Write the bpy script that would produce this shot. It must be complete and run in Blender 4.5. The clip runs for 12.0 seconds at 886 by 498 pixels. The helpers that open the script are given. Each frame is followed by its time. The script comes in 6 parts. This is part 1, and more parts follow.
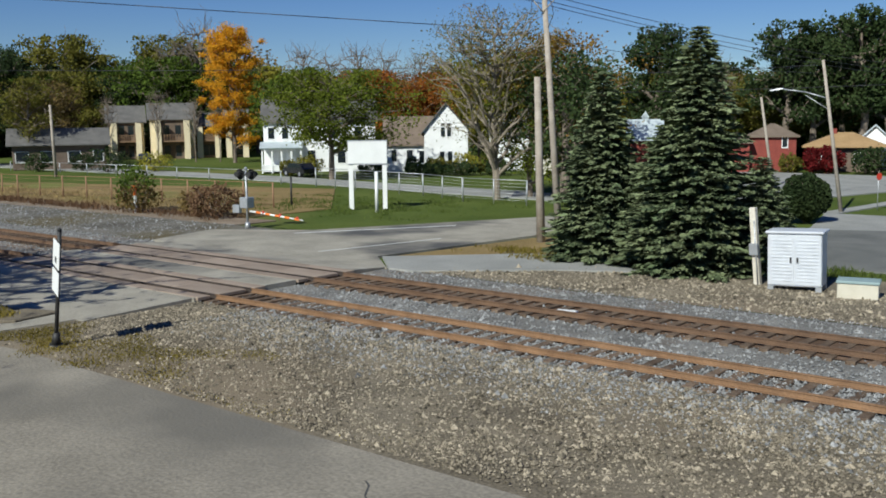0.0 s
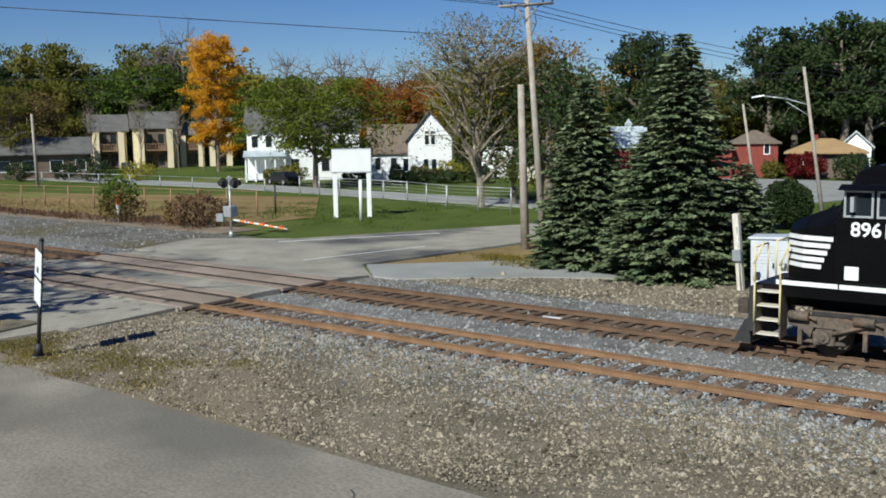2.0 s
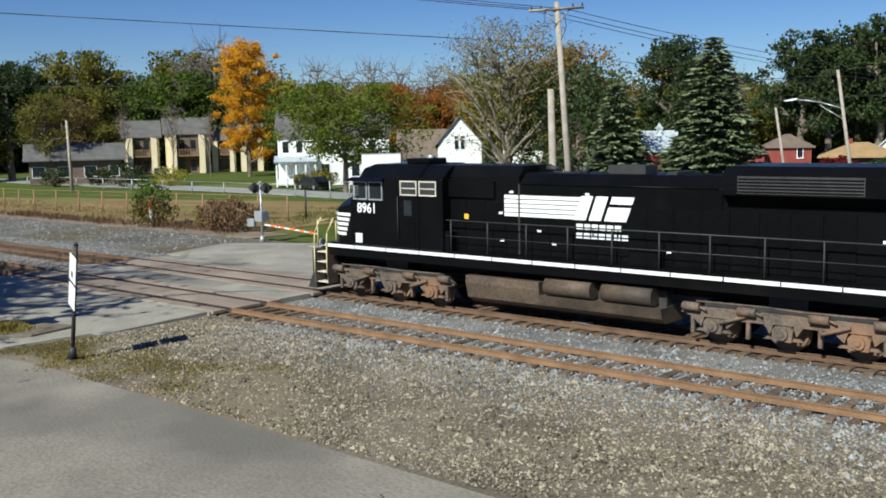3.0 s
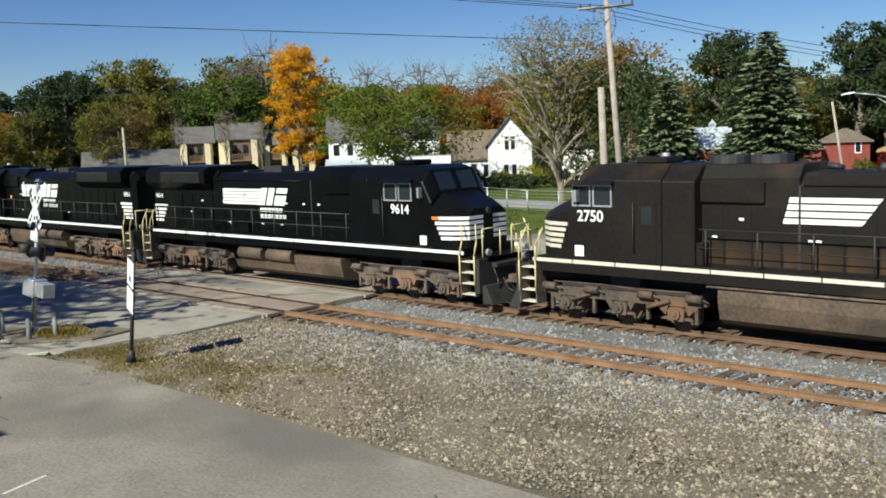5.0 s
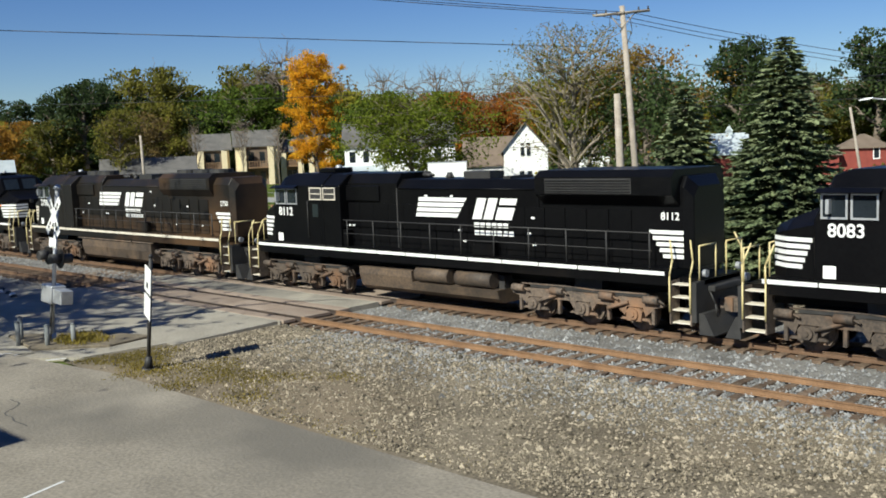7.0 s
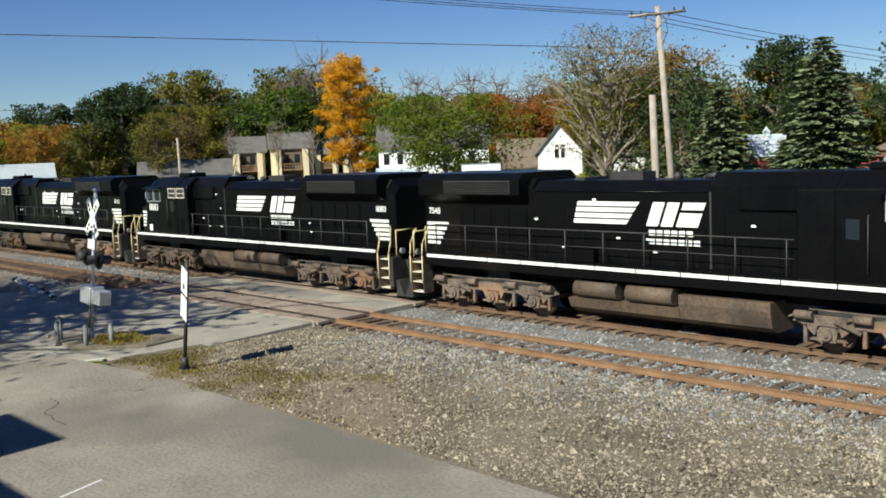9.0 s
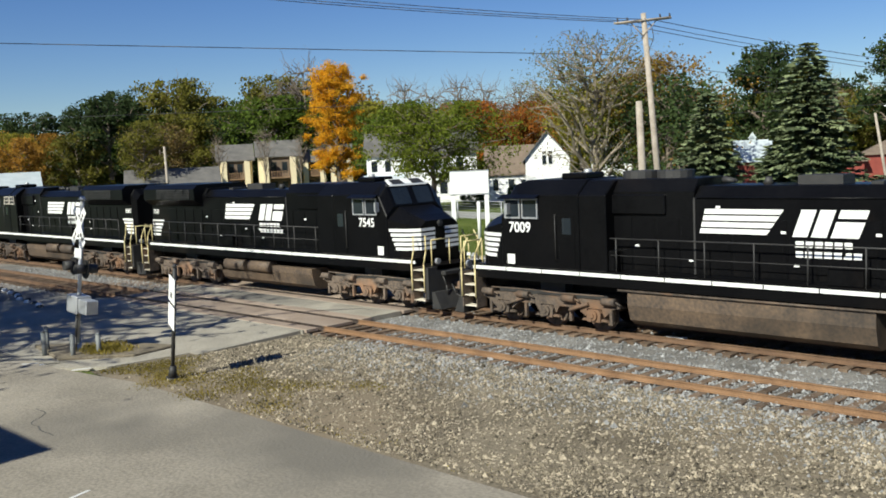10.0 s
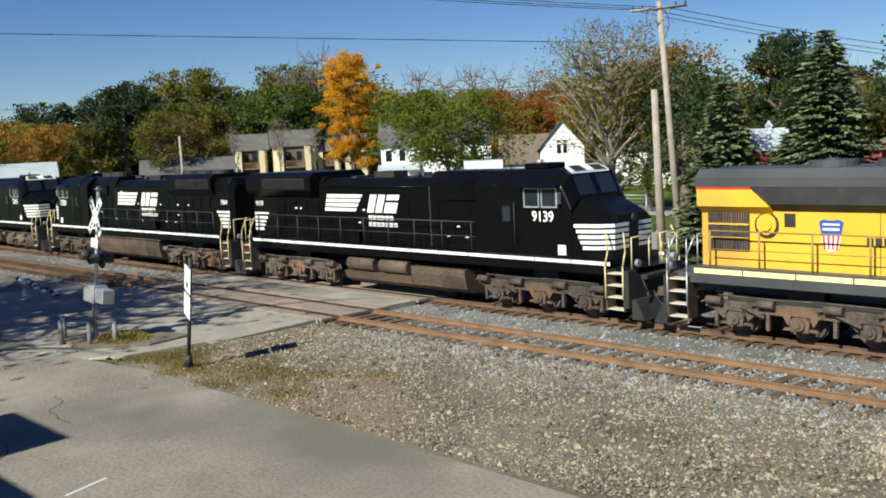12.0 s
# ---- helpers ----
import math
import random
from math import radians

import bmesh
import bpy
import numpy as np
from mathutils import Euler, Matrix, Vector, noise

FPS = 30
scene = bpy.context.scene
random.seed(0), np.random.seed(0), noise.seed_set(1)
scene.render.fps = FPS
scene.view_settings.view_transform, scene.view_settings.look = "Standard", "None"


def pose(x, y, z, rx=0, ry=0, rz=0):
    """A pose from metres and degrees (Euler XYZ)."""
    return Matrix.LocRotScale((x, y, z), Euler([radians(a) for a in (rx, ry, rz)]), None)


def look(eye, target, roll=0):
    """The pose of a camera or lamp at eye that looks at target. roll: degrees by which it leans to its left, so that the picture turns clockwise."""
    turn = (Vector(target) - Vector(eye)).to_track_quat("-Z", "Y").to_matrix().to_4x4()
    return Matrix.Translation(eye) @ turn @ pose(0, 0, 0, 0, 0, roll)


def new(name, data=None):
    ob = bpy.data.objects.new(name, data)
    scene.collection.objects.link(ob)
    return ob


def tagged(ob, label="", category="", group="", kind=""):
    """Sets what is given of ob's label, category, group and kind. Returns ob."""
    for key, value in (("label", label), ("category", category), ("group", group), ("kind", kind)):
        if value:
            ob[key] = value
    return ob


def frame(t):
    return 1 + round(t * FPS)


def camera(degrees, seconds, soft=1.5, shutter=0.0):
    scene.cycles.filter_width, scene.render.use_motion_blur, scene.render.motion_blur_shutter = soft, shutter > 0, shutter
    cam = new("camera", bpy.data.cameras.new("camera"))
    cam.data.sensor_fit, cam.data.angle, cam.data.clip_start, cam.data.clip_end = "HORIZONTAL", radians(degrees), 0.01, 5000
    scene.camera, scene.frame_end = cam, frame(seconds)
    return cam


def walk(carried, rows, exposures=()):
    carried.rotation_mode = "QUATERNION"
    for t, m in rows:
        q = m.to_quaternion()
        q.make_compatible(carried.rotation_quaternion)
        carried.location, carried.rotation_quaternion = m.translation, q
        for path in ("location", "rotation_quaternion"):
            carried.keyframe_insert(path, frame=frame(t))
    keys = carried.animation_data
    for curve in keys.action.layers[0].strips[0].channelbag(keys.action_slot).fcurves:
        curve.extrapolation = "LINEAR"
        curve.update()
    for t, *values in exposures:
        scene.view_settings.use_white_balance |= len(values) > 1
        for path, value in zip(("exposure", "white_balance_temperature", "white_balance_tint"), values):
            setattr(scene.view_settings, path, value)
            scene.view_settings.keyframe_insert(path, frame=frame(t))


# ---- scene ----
cam = camera(48.77, 12.0, soft=1.8)
EYE = 5.75
# seconds, yaw, pitch, roll of a held camera that stays on its spot
ROWS = [
    (0.0, 39.59, -7.53, 0.64),
    (0.5, 38.93, -7.40, 0.96),
    (1.0, 38.74, -7.58, 0.78),
    (1.5, 38.37, -7.31, 0.79),
    (2.0, 38.65, -7.09, 0.85),
    (2.5, 39.33, -6.88, 0.88),
    (4.5, 43.23, -6.76, 1.95),
    (5.0, 43.29, -6.64, 2.06),
    (5.5, 43.80, -6.97, 2.15),
    (6.0, 45.00, -6.88, 2.20),
    (6.5, 44.67, -6.37, 2.25),
    (7.0, 44.21, -6.22, 2.19),
    (9.0, 46.19, -6.03, 2.33),
    (9.5, 46.55, -5.66, 2.51),
    (10.0, 45.47, -5.65, 2.59),
    (10.5, 45.24, -5.90, 2.65),
    (11.0, 45.71, -6.18, 2.63),
    (11.5, 46.06, -6.24, 2.50),
    (12.0, 46.31, -6.24, 2.73),
]
# the clip's camera opens up as the black train fills its picture
walk(cam, [(t, pose(0, 0, EYE, 90 + pitch, roll, yaw)) for t, yaw, pitch, roll in ROWS],
     [(0.0, 0.17, 6100, 2), (1.5, 0.17, 6050, 2), (2.5, 0.33, 6050, 1), (4.5, 0.52, 6400, 1), (7.0, 0.5, 6450, 1), (9.5, 0.57, 6550, 1), (12.0, 0.53, 6450, 1)])

# ---------- world, sun ----------
SUN = Vector((0.10, -0.80, 0.62)).normalized()
world = bpy.data.worlds.new("sky")
scene.world = world
world.use_nodes = True
_n = world.node_tree.nodes
_sky = _n.new("ShaderNodeTexSky")
_sky.sky_type, _sky.sun_disc = "NISHITA", False
_sky.sun_elevation, _sky.sun_rotation = math.asin(SUN.z), math.atan2(SUN.x, SUN.y)
_sky.altitude, _sky.air_density, _sky.dust_density, _sky.ozone_density = 800, 1.0, 0.0, 2.2
_n["Background"].inputs[1].default_value = 0.05
_hue = _n.new("ShaderNodeHueSaturation")
_hue.inputs["Hue"].default_value, _hue.inputs["Saturation"].default_value = 0.512, 1.25
world.node_tree.links.new(_sky.outputs[0], _hue.inputs["Color"])
_tint = _n.new("ShaderNodeMix")
_tint.data_type, _tint.blend_type = "RGBA", "MULTIPLY"
_tint.inputs[0].default_value, _tint.inputs[7].default_value = 1.0, (0.87, 0.95, 1.2, 1)
world.node_tree.links.new(_hue.outputs[0], _tint.inputs[6])
world.node_tree.links.new(_tint.outputs[2], _n["Background"].inputs[0])
_sun = bpy.data.lights.new("sun", "SUN")
_sun.energy, _sun.angle, _sun.color = 5.0, radians(0.5), (1.0, 0.95, 0.87)
new("sun", _sun).matrix_world = look(SUN * 100, (0, 0, 0))


# ---------- materials ----------
def mat(name, a, b, scale=3.0, rough=0.8, metal=0.0, bump=0.2, fine=40.0, island=0.0, per_object=0.0, stain=None, stain_at=0.6, spec=0.5):
    """Two colours mixed by noise at two scales, with relief; island / per_object: how far single pieces differ in brightness."""
    m = bpy.data.materials.new(name)
    m.use_nodes = True
    t = m.node_tree
    n, l = t.nodes, t.links
    bs = n["Principled BSDF"]
    bs.inputs["Roughness"].default_value = rough
    bs.inputs["Metallic"].default_value = metal
    bs.inputs["Specular IOR Level"].default_value = spec
    co = n.new("ShaderNodeTexCoord")

    def noise_at(s, detail=4.0):
        t_ = n.new("ShaderNodeTexNoise")
        t_.inputs["Scale"].default_value, t_.inputs["Detail"].default_value = s, detail
        l.new(co.outputs["Object"], t_.inputs["Vector"])
        return t_

    big, small = noise_at(scale), noise_at(fine)
    ramp = n.new("ShaderNodeMapRange")
    ramp.inputs[1].default_value, ramp.inputs[2].default_value = 0.37, 0.63
    add = n.new("ShaderNodeMath")
    add.operation = "MULTIPLY_ADD"
    add.inputs[1].default_value = 0.5
    l.new(small.outputs[0], add.inputs[0])
    half = n.new("ShaderNodeMath")
    half.operation = "MULTIPLY"
    half.inputs[1].default_value = 0.5
    l.new(big.outputs[0], half.inputs[0])
    l.new(half.outputs[0], add.inputs[2])
    l.new(add.outputs[0], ramp.inputs[0])
    mix = n.new("ShaderNodeMix")
    mix.data_type = "RGBA"
    mix.inputs[6].default_value, mix.inputs[7].default_value = (*a, 1), (*b, 1)
    l.new(ramp.outputs[0], mix.inputs[0])
    out = mix.outputs[2]
    if stain:
        st = noise_at(scale * 0.37, 6.0)
        sr = n.new("ShaderNodeMapRange")
        sr.inputs[1].default_value, sr.inputs[2].default_value = stain_at - 0.06, stain_at + 0.1
        l.new(st.outputs[0], sr.inputs[0])
        m2 = n.new("ShaderNodeMix")
        m2.data_type = "RGBA"
        m2.inputs[7].default_value = (*stain, 1)
        l.new(sr.outputs[0], m2.inputs[0])
        l.new(out, m2.inputs[6])
        out = m2.outputs[2]
    for amount, node, socket in ((island, "ShaderNodeNewGeometry", "Random Per Island"), (per_object, "ShaderNodeObjectInfo", "Random")):
        if amount:
            g = n.new(node)
            mr = n.new("ShaderNodeMapRange")
            mr.inputs[3].default_value, mr.inputs[4].default_value = 1 - amount, 1 + amount
            l.new(g.outputs[socket], mr.inputs[0])
            hs = n.new("ShaderNodeHueSaturation")
            l.new(mr.outputs[0], hs.inputs["Value"])
            l.new(out, hs.inputs["Color"])
            out = hs.outputs[0]
    l.new(out, bs.inputs["Base Color"])
    if bump:
        bp = n.new("ShaderNodeBump")
        bp.inputs["Strength"].default_value, bp.inputs["Distance"].default_value = bump, 0.02
        l.new(small.outputs[0], bp.inputs["Height"])
        l.new(bp.outputs[0], bs.inputs["Normal"])
    return m


M_LAWN = mat("lawn", (0.055, 0.082, 0.014), (0.105, 0.13, 0.03), 0.12, 0.95, bump=0.6, fine=9, stain=(0.15, 0.15, 0.05), stain_at=0.62, spec=0.1)
M_FIELD = mat("dry_field_grass", (0.16, 0.115, 0.05), (0.29, 0.21, 0.095), 0.25, 0.95, bump=0.7, fine=7, stain=(0.16, 0.17, 0.05), stain_at=0.6, spec=0.1)
M_GRAVEL = mat("gravel", (0.10, 0.084, 0.06), (0.255, 0.215, 0.155), 0.35, 0.95, bump=1.0, fine=16, stain=(0.2, 0.16, 0.11), stain_at=0.55, spec=0.2)
M_BALLAST = mat("grey_ballast", (0.095, 0.09, 0.083), (0.255, 0.245, 0.225), 0.5, 0.95, bump=1.0, fine=18, stain=(0.2, 0.15, 0.11), stain_at=0.58, spec=0.2)
M_STONE = mat("crushed_stone", (0.112, 0.094, 0.066), (0.30, 0.256, 0.19), 2.0, 0.9, bump=0.3, island=0.75, spec=0.2)
M_GREYSTONE = mat("grey_crushed_stone", (0.12, 0.12, 0.118), (0.29, 0.29, 0.285), 2.0, 0.9, bump=0.3, island=0.5, spec=0.2)
M_LOT = mat("worn_pavement", (0.18, 0.16, 0.128), (0.315, 0.281, 0.226), 0.4, 0.9, bump=0.75, fine=13, stain=(0.155, 0.141, 0.117), stain_at=0.56, spec=0.3)
# dark road blotches stand for tyre rubber and for shadow on the crossing alike
M_ROAD = mat("road_asphalt", (0.225, 0.206, 0.168), (0.385, 0.353, 0.29), 0.5, 0.9, bump=0.6, fine=18, stain=(0.085, 0.083, 0.08), stain_at=0.56, spec=0.3)
M_STREET = mat("pale_street", (0.22, 0.22, 0.205), (0.34, 0.335, 0.31), 0.4, 0.9, bump=0.4, fine=14, spec=0.3)
M_PARK = mat("parking_asphalt", (0.10, 0.102, 0.095), (0.18, 0.18, 0.165), 0.5, 0.9, bump=0.5, fine=20, stain=(0.22, 0.21, 0.2), stain_at=0.62, spec=0.3)
M_PANEL = mat("crossing_panel", (0.22, 0.165, 0.125), (0.34, 0.275, 0.22), 0.6, 0.9, bump=0.3, per_object=0.14, stain=(0.2, 0.16, 0.13), stain_at=0.6, spec=0.3)
M_TIE = mat("weathered_tie", (0.07, 0.045, 0.03), (0.19, 0.14, 0.10), 3.0, 0.95, bump=0.7, fine=25, per_object=0.35, spec=0.2)
M_RUST = mat("rail_rust", (0.15, 0.084, 0.044), (0.28, 0.165, 0.088), 1.5, 0.75, bump=0.3, fine=30, spec=0.4)
M_RUSTDARK = mat("dark_rail_rust", (0.09, 0.053, 0.032), (0.175, 0.105, 0.062), 1.5, 0.75, bump=0.3, fine=30, spec=0.4)
M_WOODPOLE = mat("weathered_pole_wood", (0.26, 0.22, 0.18), (0.42, 0.37, 0.31), 2.0, 0.9, bump=0.6, fine=22, spec=0.2)
M_BARK = mat("bark", (0.11, 0.085, 0.065), (0.24, 0.20, 0.16), 2.0, 0.95, bump=0.8, fine=14, spec=0.1)
M_PALEBARK = mat("pale_bark", (0.17, 0.14, 0.105), (0.31, 0.265, 0.21), 2.0, 0.95, bump=0.7, fine=14, spec=0.1)
M_BLACK = mat("black_loco_paint", (0.0025, 0.0025, 0.003), (0.005, 0.005, 0.0055), 0.7, 0.3, bump=0.05, fine=12, stain=(0.012, 0.0095, 0.008), stain_at=0.66, spec=0.13)
M_DUSTY = mat("dusty_black_paint", (0.005, 0.0045, 0.004), (0.014, 0.011, 0.008), 0.5, 0.5, bump=0.1, fine=9, stain=(0.075, 0.042, 0.02), stain_at=0.57, spec=0.3)
M_GRIME = mat("truck_grime", (0.045, 0.036, 0.03), (0.145, 0.108, 0.08), 2.0, 0.8, bump=0.4, fine=14, per_object=0.35, stain=(0.20, 0.11, 0.06), stain_at=0.6)
M_TANK = mat("fuel_tank_dirt", (0.05, 0.038, 0.03), (0.14, 0.095, 0.06), 0.8, 0.7, bump=0.2, fine=10, stain=(0.02, 0.018, 0.016), stain_at=0.6)
M_WHITE = mat("white_paint", (0.72, 0.72, 0.70), (0.82, 0.82, 0.80), 1.2, 0.5, bump=0.05, stain=(0.55, 0.53, 0.48), stain_at=0.66)
M_BUFF = mat("aged_white_paint", (0.52, 0.47, 0.38), (0.70, 0.65, 0.55), 1.5, 0.6, bump=0.1)
M_YRAIL = mat("yellow_handrail_paint", (0.50, 0.40, 0.17), (0.66, 0.56, 0.30), 2.0, 0.5, bump=0.1)
M_YELLOW = mat("armour_yellow_paint", (0.72, 0.40, 0.03), (0.82, 0.48, 0.05), 0.5, 0.45, bump=0.05, stain=(0.55, 0.32, 0.06), stain_at=0.63)
M_ROOFGREY = mat("loco_grey_paint", (0.042, 0.045, 0.047), (0.075, 0.078, 0.08), 0.6, 0.5, bump=0.05)
M_BLUE = mat("emblem_blue_paint", (0.03, 0.08, 0.35), (0.04, 0.10, 0.42), 2.0, 0.5, bump=0)
M_RED = mat("red_paint", (0.45, 0.03, 0.02), (0.6, 0.06, 0.03), 2.0, 0.5, bump=0.05)
M_ORANGE = mat("orange_paint", (0.75, 0.16, 0.02), (0.85, 0.22, 0.04), 2.0, 0.5, bump=0.05)
M_DARK = mat("dark_metal", (0.015, 0.015, 0.016), (0.04, 0.038, 0.036), 2.0, 0.6, bump=0.1)
M_GALV = mat("galvanised_steel", (0.36, 0.37, 0.38), (0.52, 0.53, 0.54), 3.0, 0.45, 0.55, bump=0.1)
M_CABINET = mat("aluminium_cabinet", (0.58, 0.60, 0.63), (0.70, 0.72, 0.75), 2.0, 0.45, 0.3, bump=0.1)
M_BEIGE = mat("beige_paint", (0.50, 0.46, 0.36), (0.60, 0.56, 0.46), 2.0, 0.6, bump=0.1)
M_TEAL = mat("grey_green_lid", (0.22, 0.30, 0.30), (0.30, 0.38, 0.38), 2.0, 0.6, bump=0.1)
M_WEATHERBOARD = mat("white_weatherboard", (0.70, 0.70, 0.69), (0.82, 0.82, 0.80), 0.8, 0.7, bump=0.1)
M_CREAM = mat("cream_stucco", (0.62, 0.53, 0.34), (0.74, 0.64, 0.44), 0.8, 0.85, bump=0.2)
M_BRICK = mat("red_brick", (0.16, 0.03, 0.022), (0.24, 0.05, 0.034), 2.0, 0.85, bump=0.5, fine=18)
M_SHINGLE = mat("grey_shingle", (0.08, 0.076, 0.072), (0.15, 0.142, 0.13), 0.8, 0.9, bump=0.5, fine=14, per_object=0.1)
M_BROWNROOF = mat("brown_shingle", (0.12, 0.09, 0.065), (0.19, 0.145, 0.11), 0.8, 0.9, bump=0.5, fine=14)
M_TANROOF = mat("tan_shingle", (0.28, 0.18, 0.08), (0.38, 0.25, 0.12), 0.8, 0.9, bump=0.5, fine=14)
M_METALROOF = mat("pale_metal_roof", (0.42, 0.48, 0.50), (0.55, 0.60, 0.62), 0.8, 0.5, 0.2, bump=0.1)
M_WEEDY = mat("weedy_ballast", (0.075, 0.068, 0.055), (0.20, 0.185, 0.16), 0.4, 0.95, bump=1.0, fine=12, stain=(0.12, 0.10, 0.06), stain_at=0.55, spec=0.1)
M_RUSTBED = mat("rust_dusted_ballast", (0.06, 0.038, 0.025), (0.19, 0.125, 0.085), 0.8, 0.95, bump=1.0, fine=18, spec=0.15)
# brown wall with the shade of trees and recesses put into its colour
M_DARKWALL = mat("shaded_brown_wall", (0.10, 0.07, 0.05), (0.16, 0.12, 0.09), 1.0, 0.85, bump=0.2)
M_GREYWALL = mat("grey_siding", (0.14, 0.15, 0.15), (0.24, 0.25, 0.24), 1.0, 0.8, bump=0.2)
M_GLASS = mat("dark_glass", (0.012, 0.016, 0.02), (0.02, 0.026, 0.032), 1.0, 0.06, bump=0)
M_WIRE = mat("cable", (0.02, 0.02, 0.022), (0.035, 0.035, 0.04), 2.0, 0.6, bump=0)
M_NEEDLE = mat("blue_spruce_needles", (0.055, 0.085, 0.04), (0.195, 0.22, 0.112), 0.9, 0.8, bump=0, island=0.45, spec=0.2)
M_EDGE = mat("marking_paint", (0.55, 0.55, 0.53), (0.66, 0.66, 0.64), 1.0, 0.8, bump=0.2, fine=18)


def leaf(name, a, b, v=0.3):
    """Thin leaves: part of the light passes through them."""
    m = mat(name, a, b, 0.35, 0.75, bump=0, island=v, per_object=0.28, spec=0.15)
    n, l = m.node_tree.nodes, m.node_tree.links
    bs = n["Principled BSDF"]
    thin, mix = n.new("ShaderNodeBsdfTranslucent"), n.new("ShaderNodeMixShader")
    mix.inputs[0].default_value = 0.38
    l.new(bs.inputs["Base Color"].links[0].from_socket, thin.inputs["Color"])
    l.new(bs.outputs[0], mix.inputs[1])
    l.new(thin.outputs[0], mix.inputs[2])
    l.new(mix.outputs[0], n["Material Output"].inputs["Surface"])
    return m


L_GREEN = leaf("green_leaves", (0.04, 0.075, 0.010), (0.115, 0.155, 0.022))
L_MAPLE = leaf("bright_green_leaves", (0.06, 0.095, 0.010), (0.185, 0.205, 0.024), 0.4)
L_DARK = leaf("dark_green_leaves", (0.028, 0.05, 0.018), (0.065, 0.09, 0.03))
L_OLIVE = leaf("olive_leaves", (0.075, 0.078, 0.013), (0.185, 0.165, 0.03))
L_BROWN = leaf("brown_leaves", (0.10, 0.07, 0.022), (0.20, 0.14, 0.05))
L_YELLOW = leaf("golden_leaves", (0.48, 0.225, 0.010), (0.70, 0.39, 0.03), 0.3)
L_AMBER = leaf("amber_brown_leaves", (0.17, 0.095, 0.018), (0.31, 0.19, 0.04))
L_RUST = leaf("rust_red_leaves", (0.21, 0.065, 0.012), (0.36, 0.13, 0.02))
L_LIME = leaf("yellow_green_leaves", (0.16, 0.16, 0.02), (0.31, 0.27, 0.04))
L_ORANGE = leaf("orange_leaves", (0.26, 0.13, 0.02), (0.40, 0.22, 0.04))
L_MAROON = leaf("maroon_leaves", (0.10, 0.008, 0.01), (0.19, 0.018, 0.017))
L_WEED = leaf("dry_weed", (0.14, 0.075, 0.04), (0.26, 0.16, 0.09))
L_MOSS = leaf("yellow_grass_blades", (0.16, 0.13, 0.024), (0.29, 0.225, 0.05))
L_GRASS = leaf("green_grass_blades", (0.058, 0.088, 0.014), (0.115, 0.145, 0.032))


# ---------- mesh building ----------
class Shape:
    def __init__(self):
        self.v, self.f, self.smooth = [], [], []

    def add(self, verts, faces, smooth=False):
        k = len(self.v)
        self.v += [tuple(p) for p in verts]
        self.f += [tuple(k + i for i in f) for f in faces]
        self.smooth += [smooth] * len(faces)
        return self

    def box(self, x0, x1, y0, y1, z0, z1):
        return self.prism([(x0, z0), (x1, z0), (x1, z1), (x0, z1)], y0, y1)

    def prism(self, poly, y0, y1, axis="y"):
        """A polygon pushed along an axis; its two coordinates are the two others in order."""
        def at(p, d):
            return {"y": (p[0], d, p[1]), "x": (d, p[0], p[1]), "z": (p[0], p[1], d)}[axis]
        n = len(poly)
        v = [at(p, y0) for p in poly] + [at(p, y1) for p in poly]
        f = [tuple(range(n))[::-1], tuple(range(n, 2 * n))] + [(i, (i + 1) % n, n + (i + 1) % n, n + i) for i in range(n)]
        return self.add(v, f)

    def loft(self, sections):
        """Closed rings of points, all of the same count, one after the other, capped at both ends."""
        n = len(sections[0])
        v = [p for s in sections for p in s]
        f = [tuple(range(n))[::-1], tuple(range(len(v) - n, len(v)))]
        for k in range(len(sections) - 1):
            f += [(k * n + i, k * n + (i + 1) % n, (k + 1) * n + (i + 1) % n, (k + 1) * n + i) for i in range(n)]
        return self.add(v, f)

    def tube(self, a, b, r, r2=None, n=8):
        a, b = Vector(a), Vector(b)
        r2 = r if r2 is None else r2
        d = (b - a).normalized()
        u = d.orthogonal().normalized()
        w = d.cross(u)
        ring = [u * math.cos(6.28319 * i / n) + w * math.sin(6.28319 * i / n) for i in range(n)]
        v = [a + q * r for q in ring] + [b + q * r2 for q in ring]
        self.add(v, [(i, (i + 1) % n, n + (i + 1) % n, n + i) for i in range(n)], True)
        k = len(self.v) - 2 * n
        self.f += [tuple(k + i for i in range(n))[::-1], tuple(k + n + i for i in range(n))]
        self.smooth += [False, False]
        return self

    def path(self, pts, r, n=6, r2=None):
        for i in range(len(pts) - 1):
            ra = r if r2 is None else r + (r2 - r) * i / (len(pts) - 1)
            rb = r if r2 is None else r + (r2 - r) * (i + 1) / (len(pts) - 1)
            self.tube(pts[i], pts[i + 1], ra, rb, n)
        return self

    def quad(self, a, b, c, d):
        return self.add([a, b, c, d], [(0, 1, 2, 3)])

    def mesh(self, name, material, bevel=0.0):
        me = bpy.data.meshes.new(name)
        me.from_pydata(self.v, [], self.f)
        me.polygons.foreach_set("use_smooth", self.smooth)
        bm = bmesh.new()
        bm.from_mesh(me)
        bmesh.ops.recalc_face_normals(bm, faces=bm.faces)
        if bevel:
            sharp = [e for e in bm.edges if len(e.link_faces) == 2 and e.calc_face_angle(0) > 0.7]
            bmesh.ops.bevel(bm, geom=sharp, offset=bevel, segments=1, affect="EDGES", clamp_overlap=True)
        bm.to_mesh(me)
        bm.free()
        me.materials.append(material)
        return me


def part(name, shape, material, parent, label="", bevel=0.0):
    me = shape.mesh(name, material, bevel) if isinstance(shape, Shape) else shape
    ob = new(name, me)
    ob.parent = parent
    return tagged(ob, label)


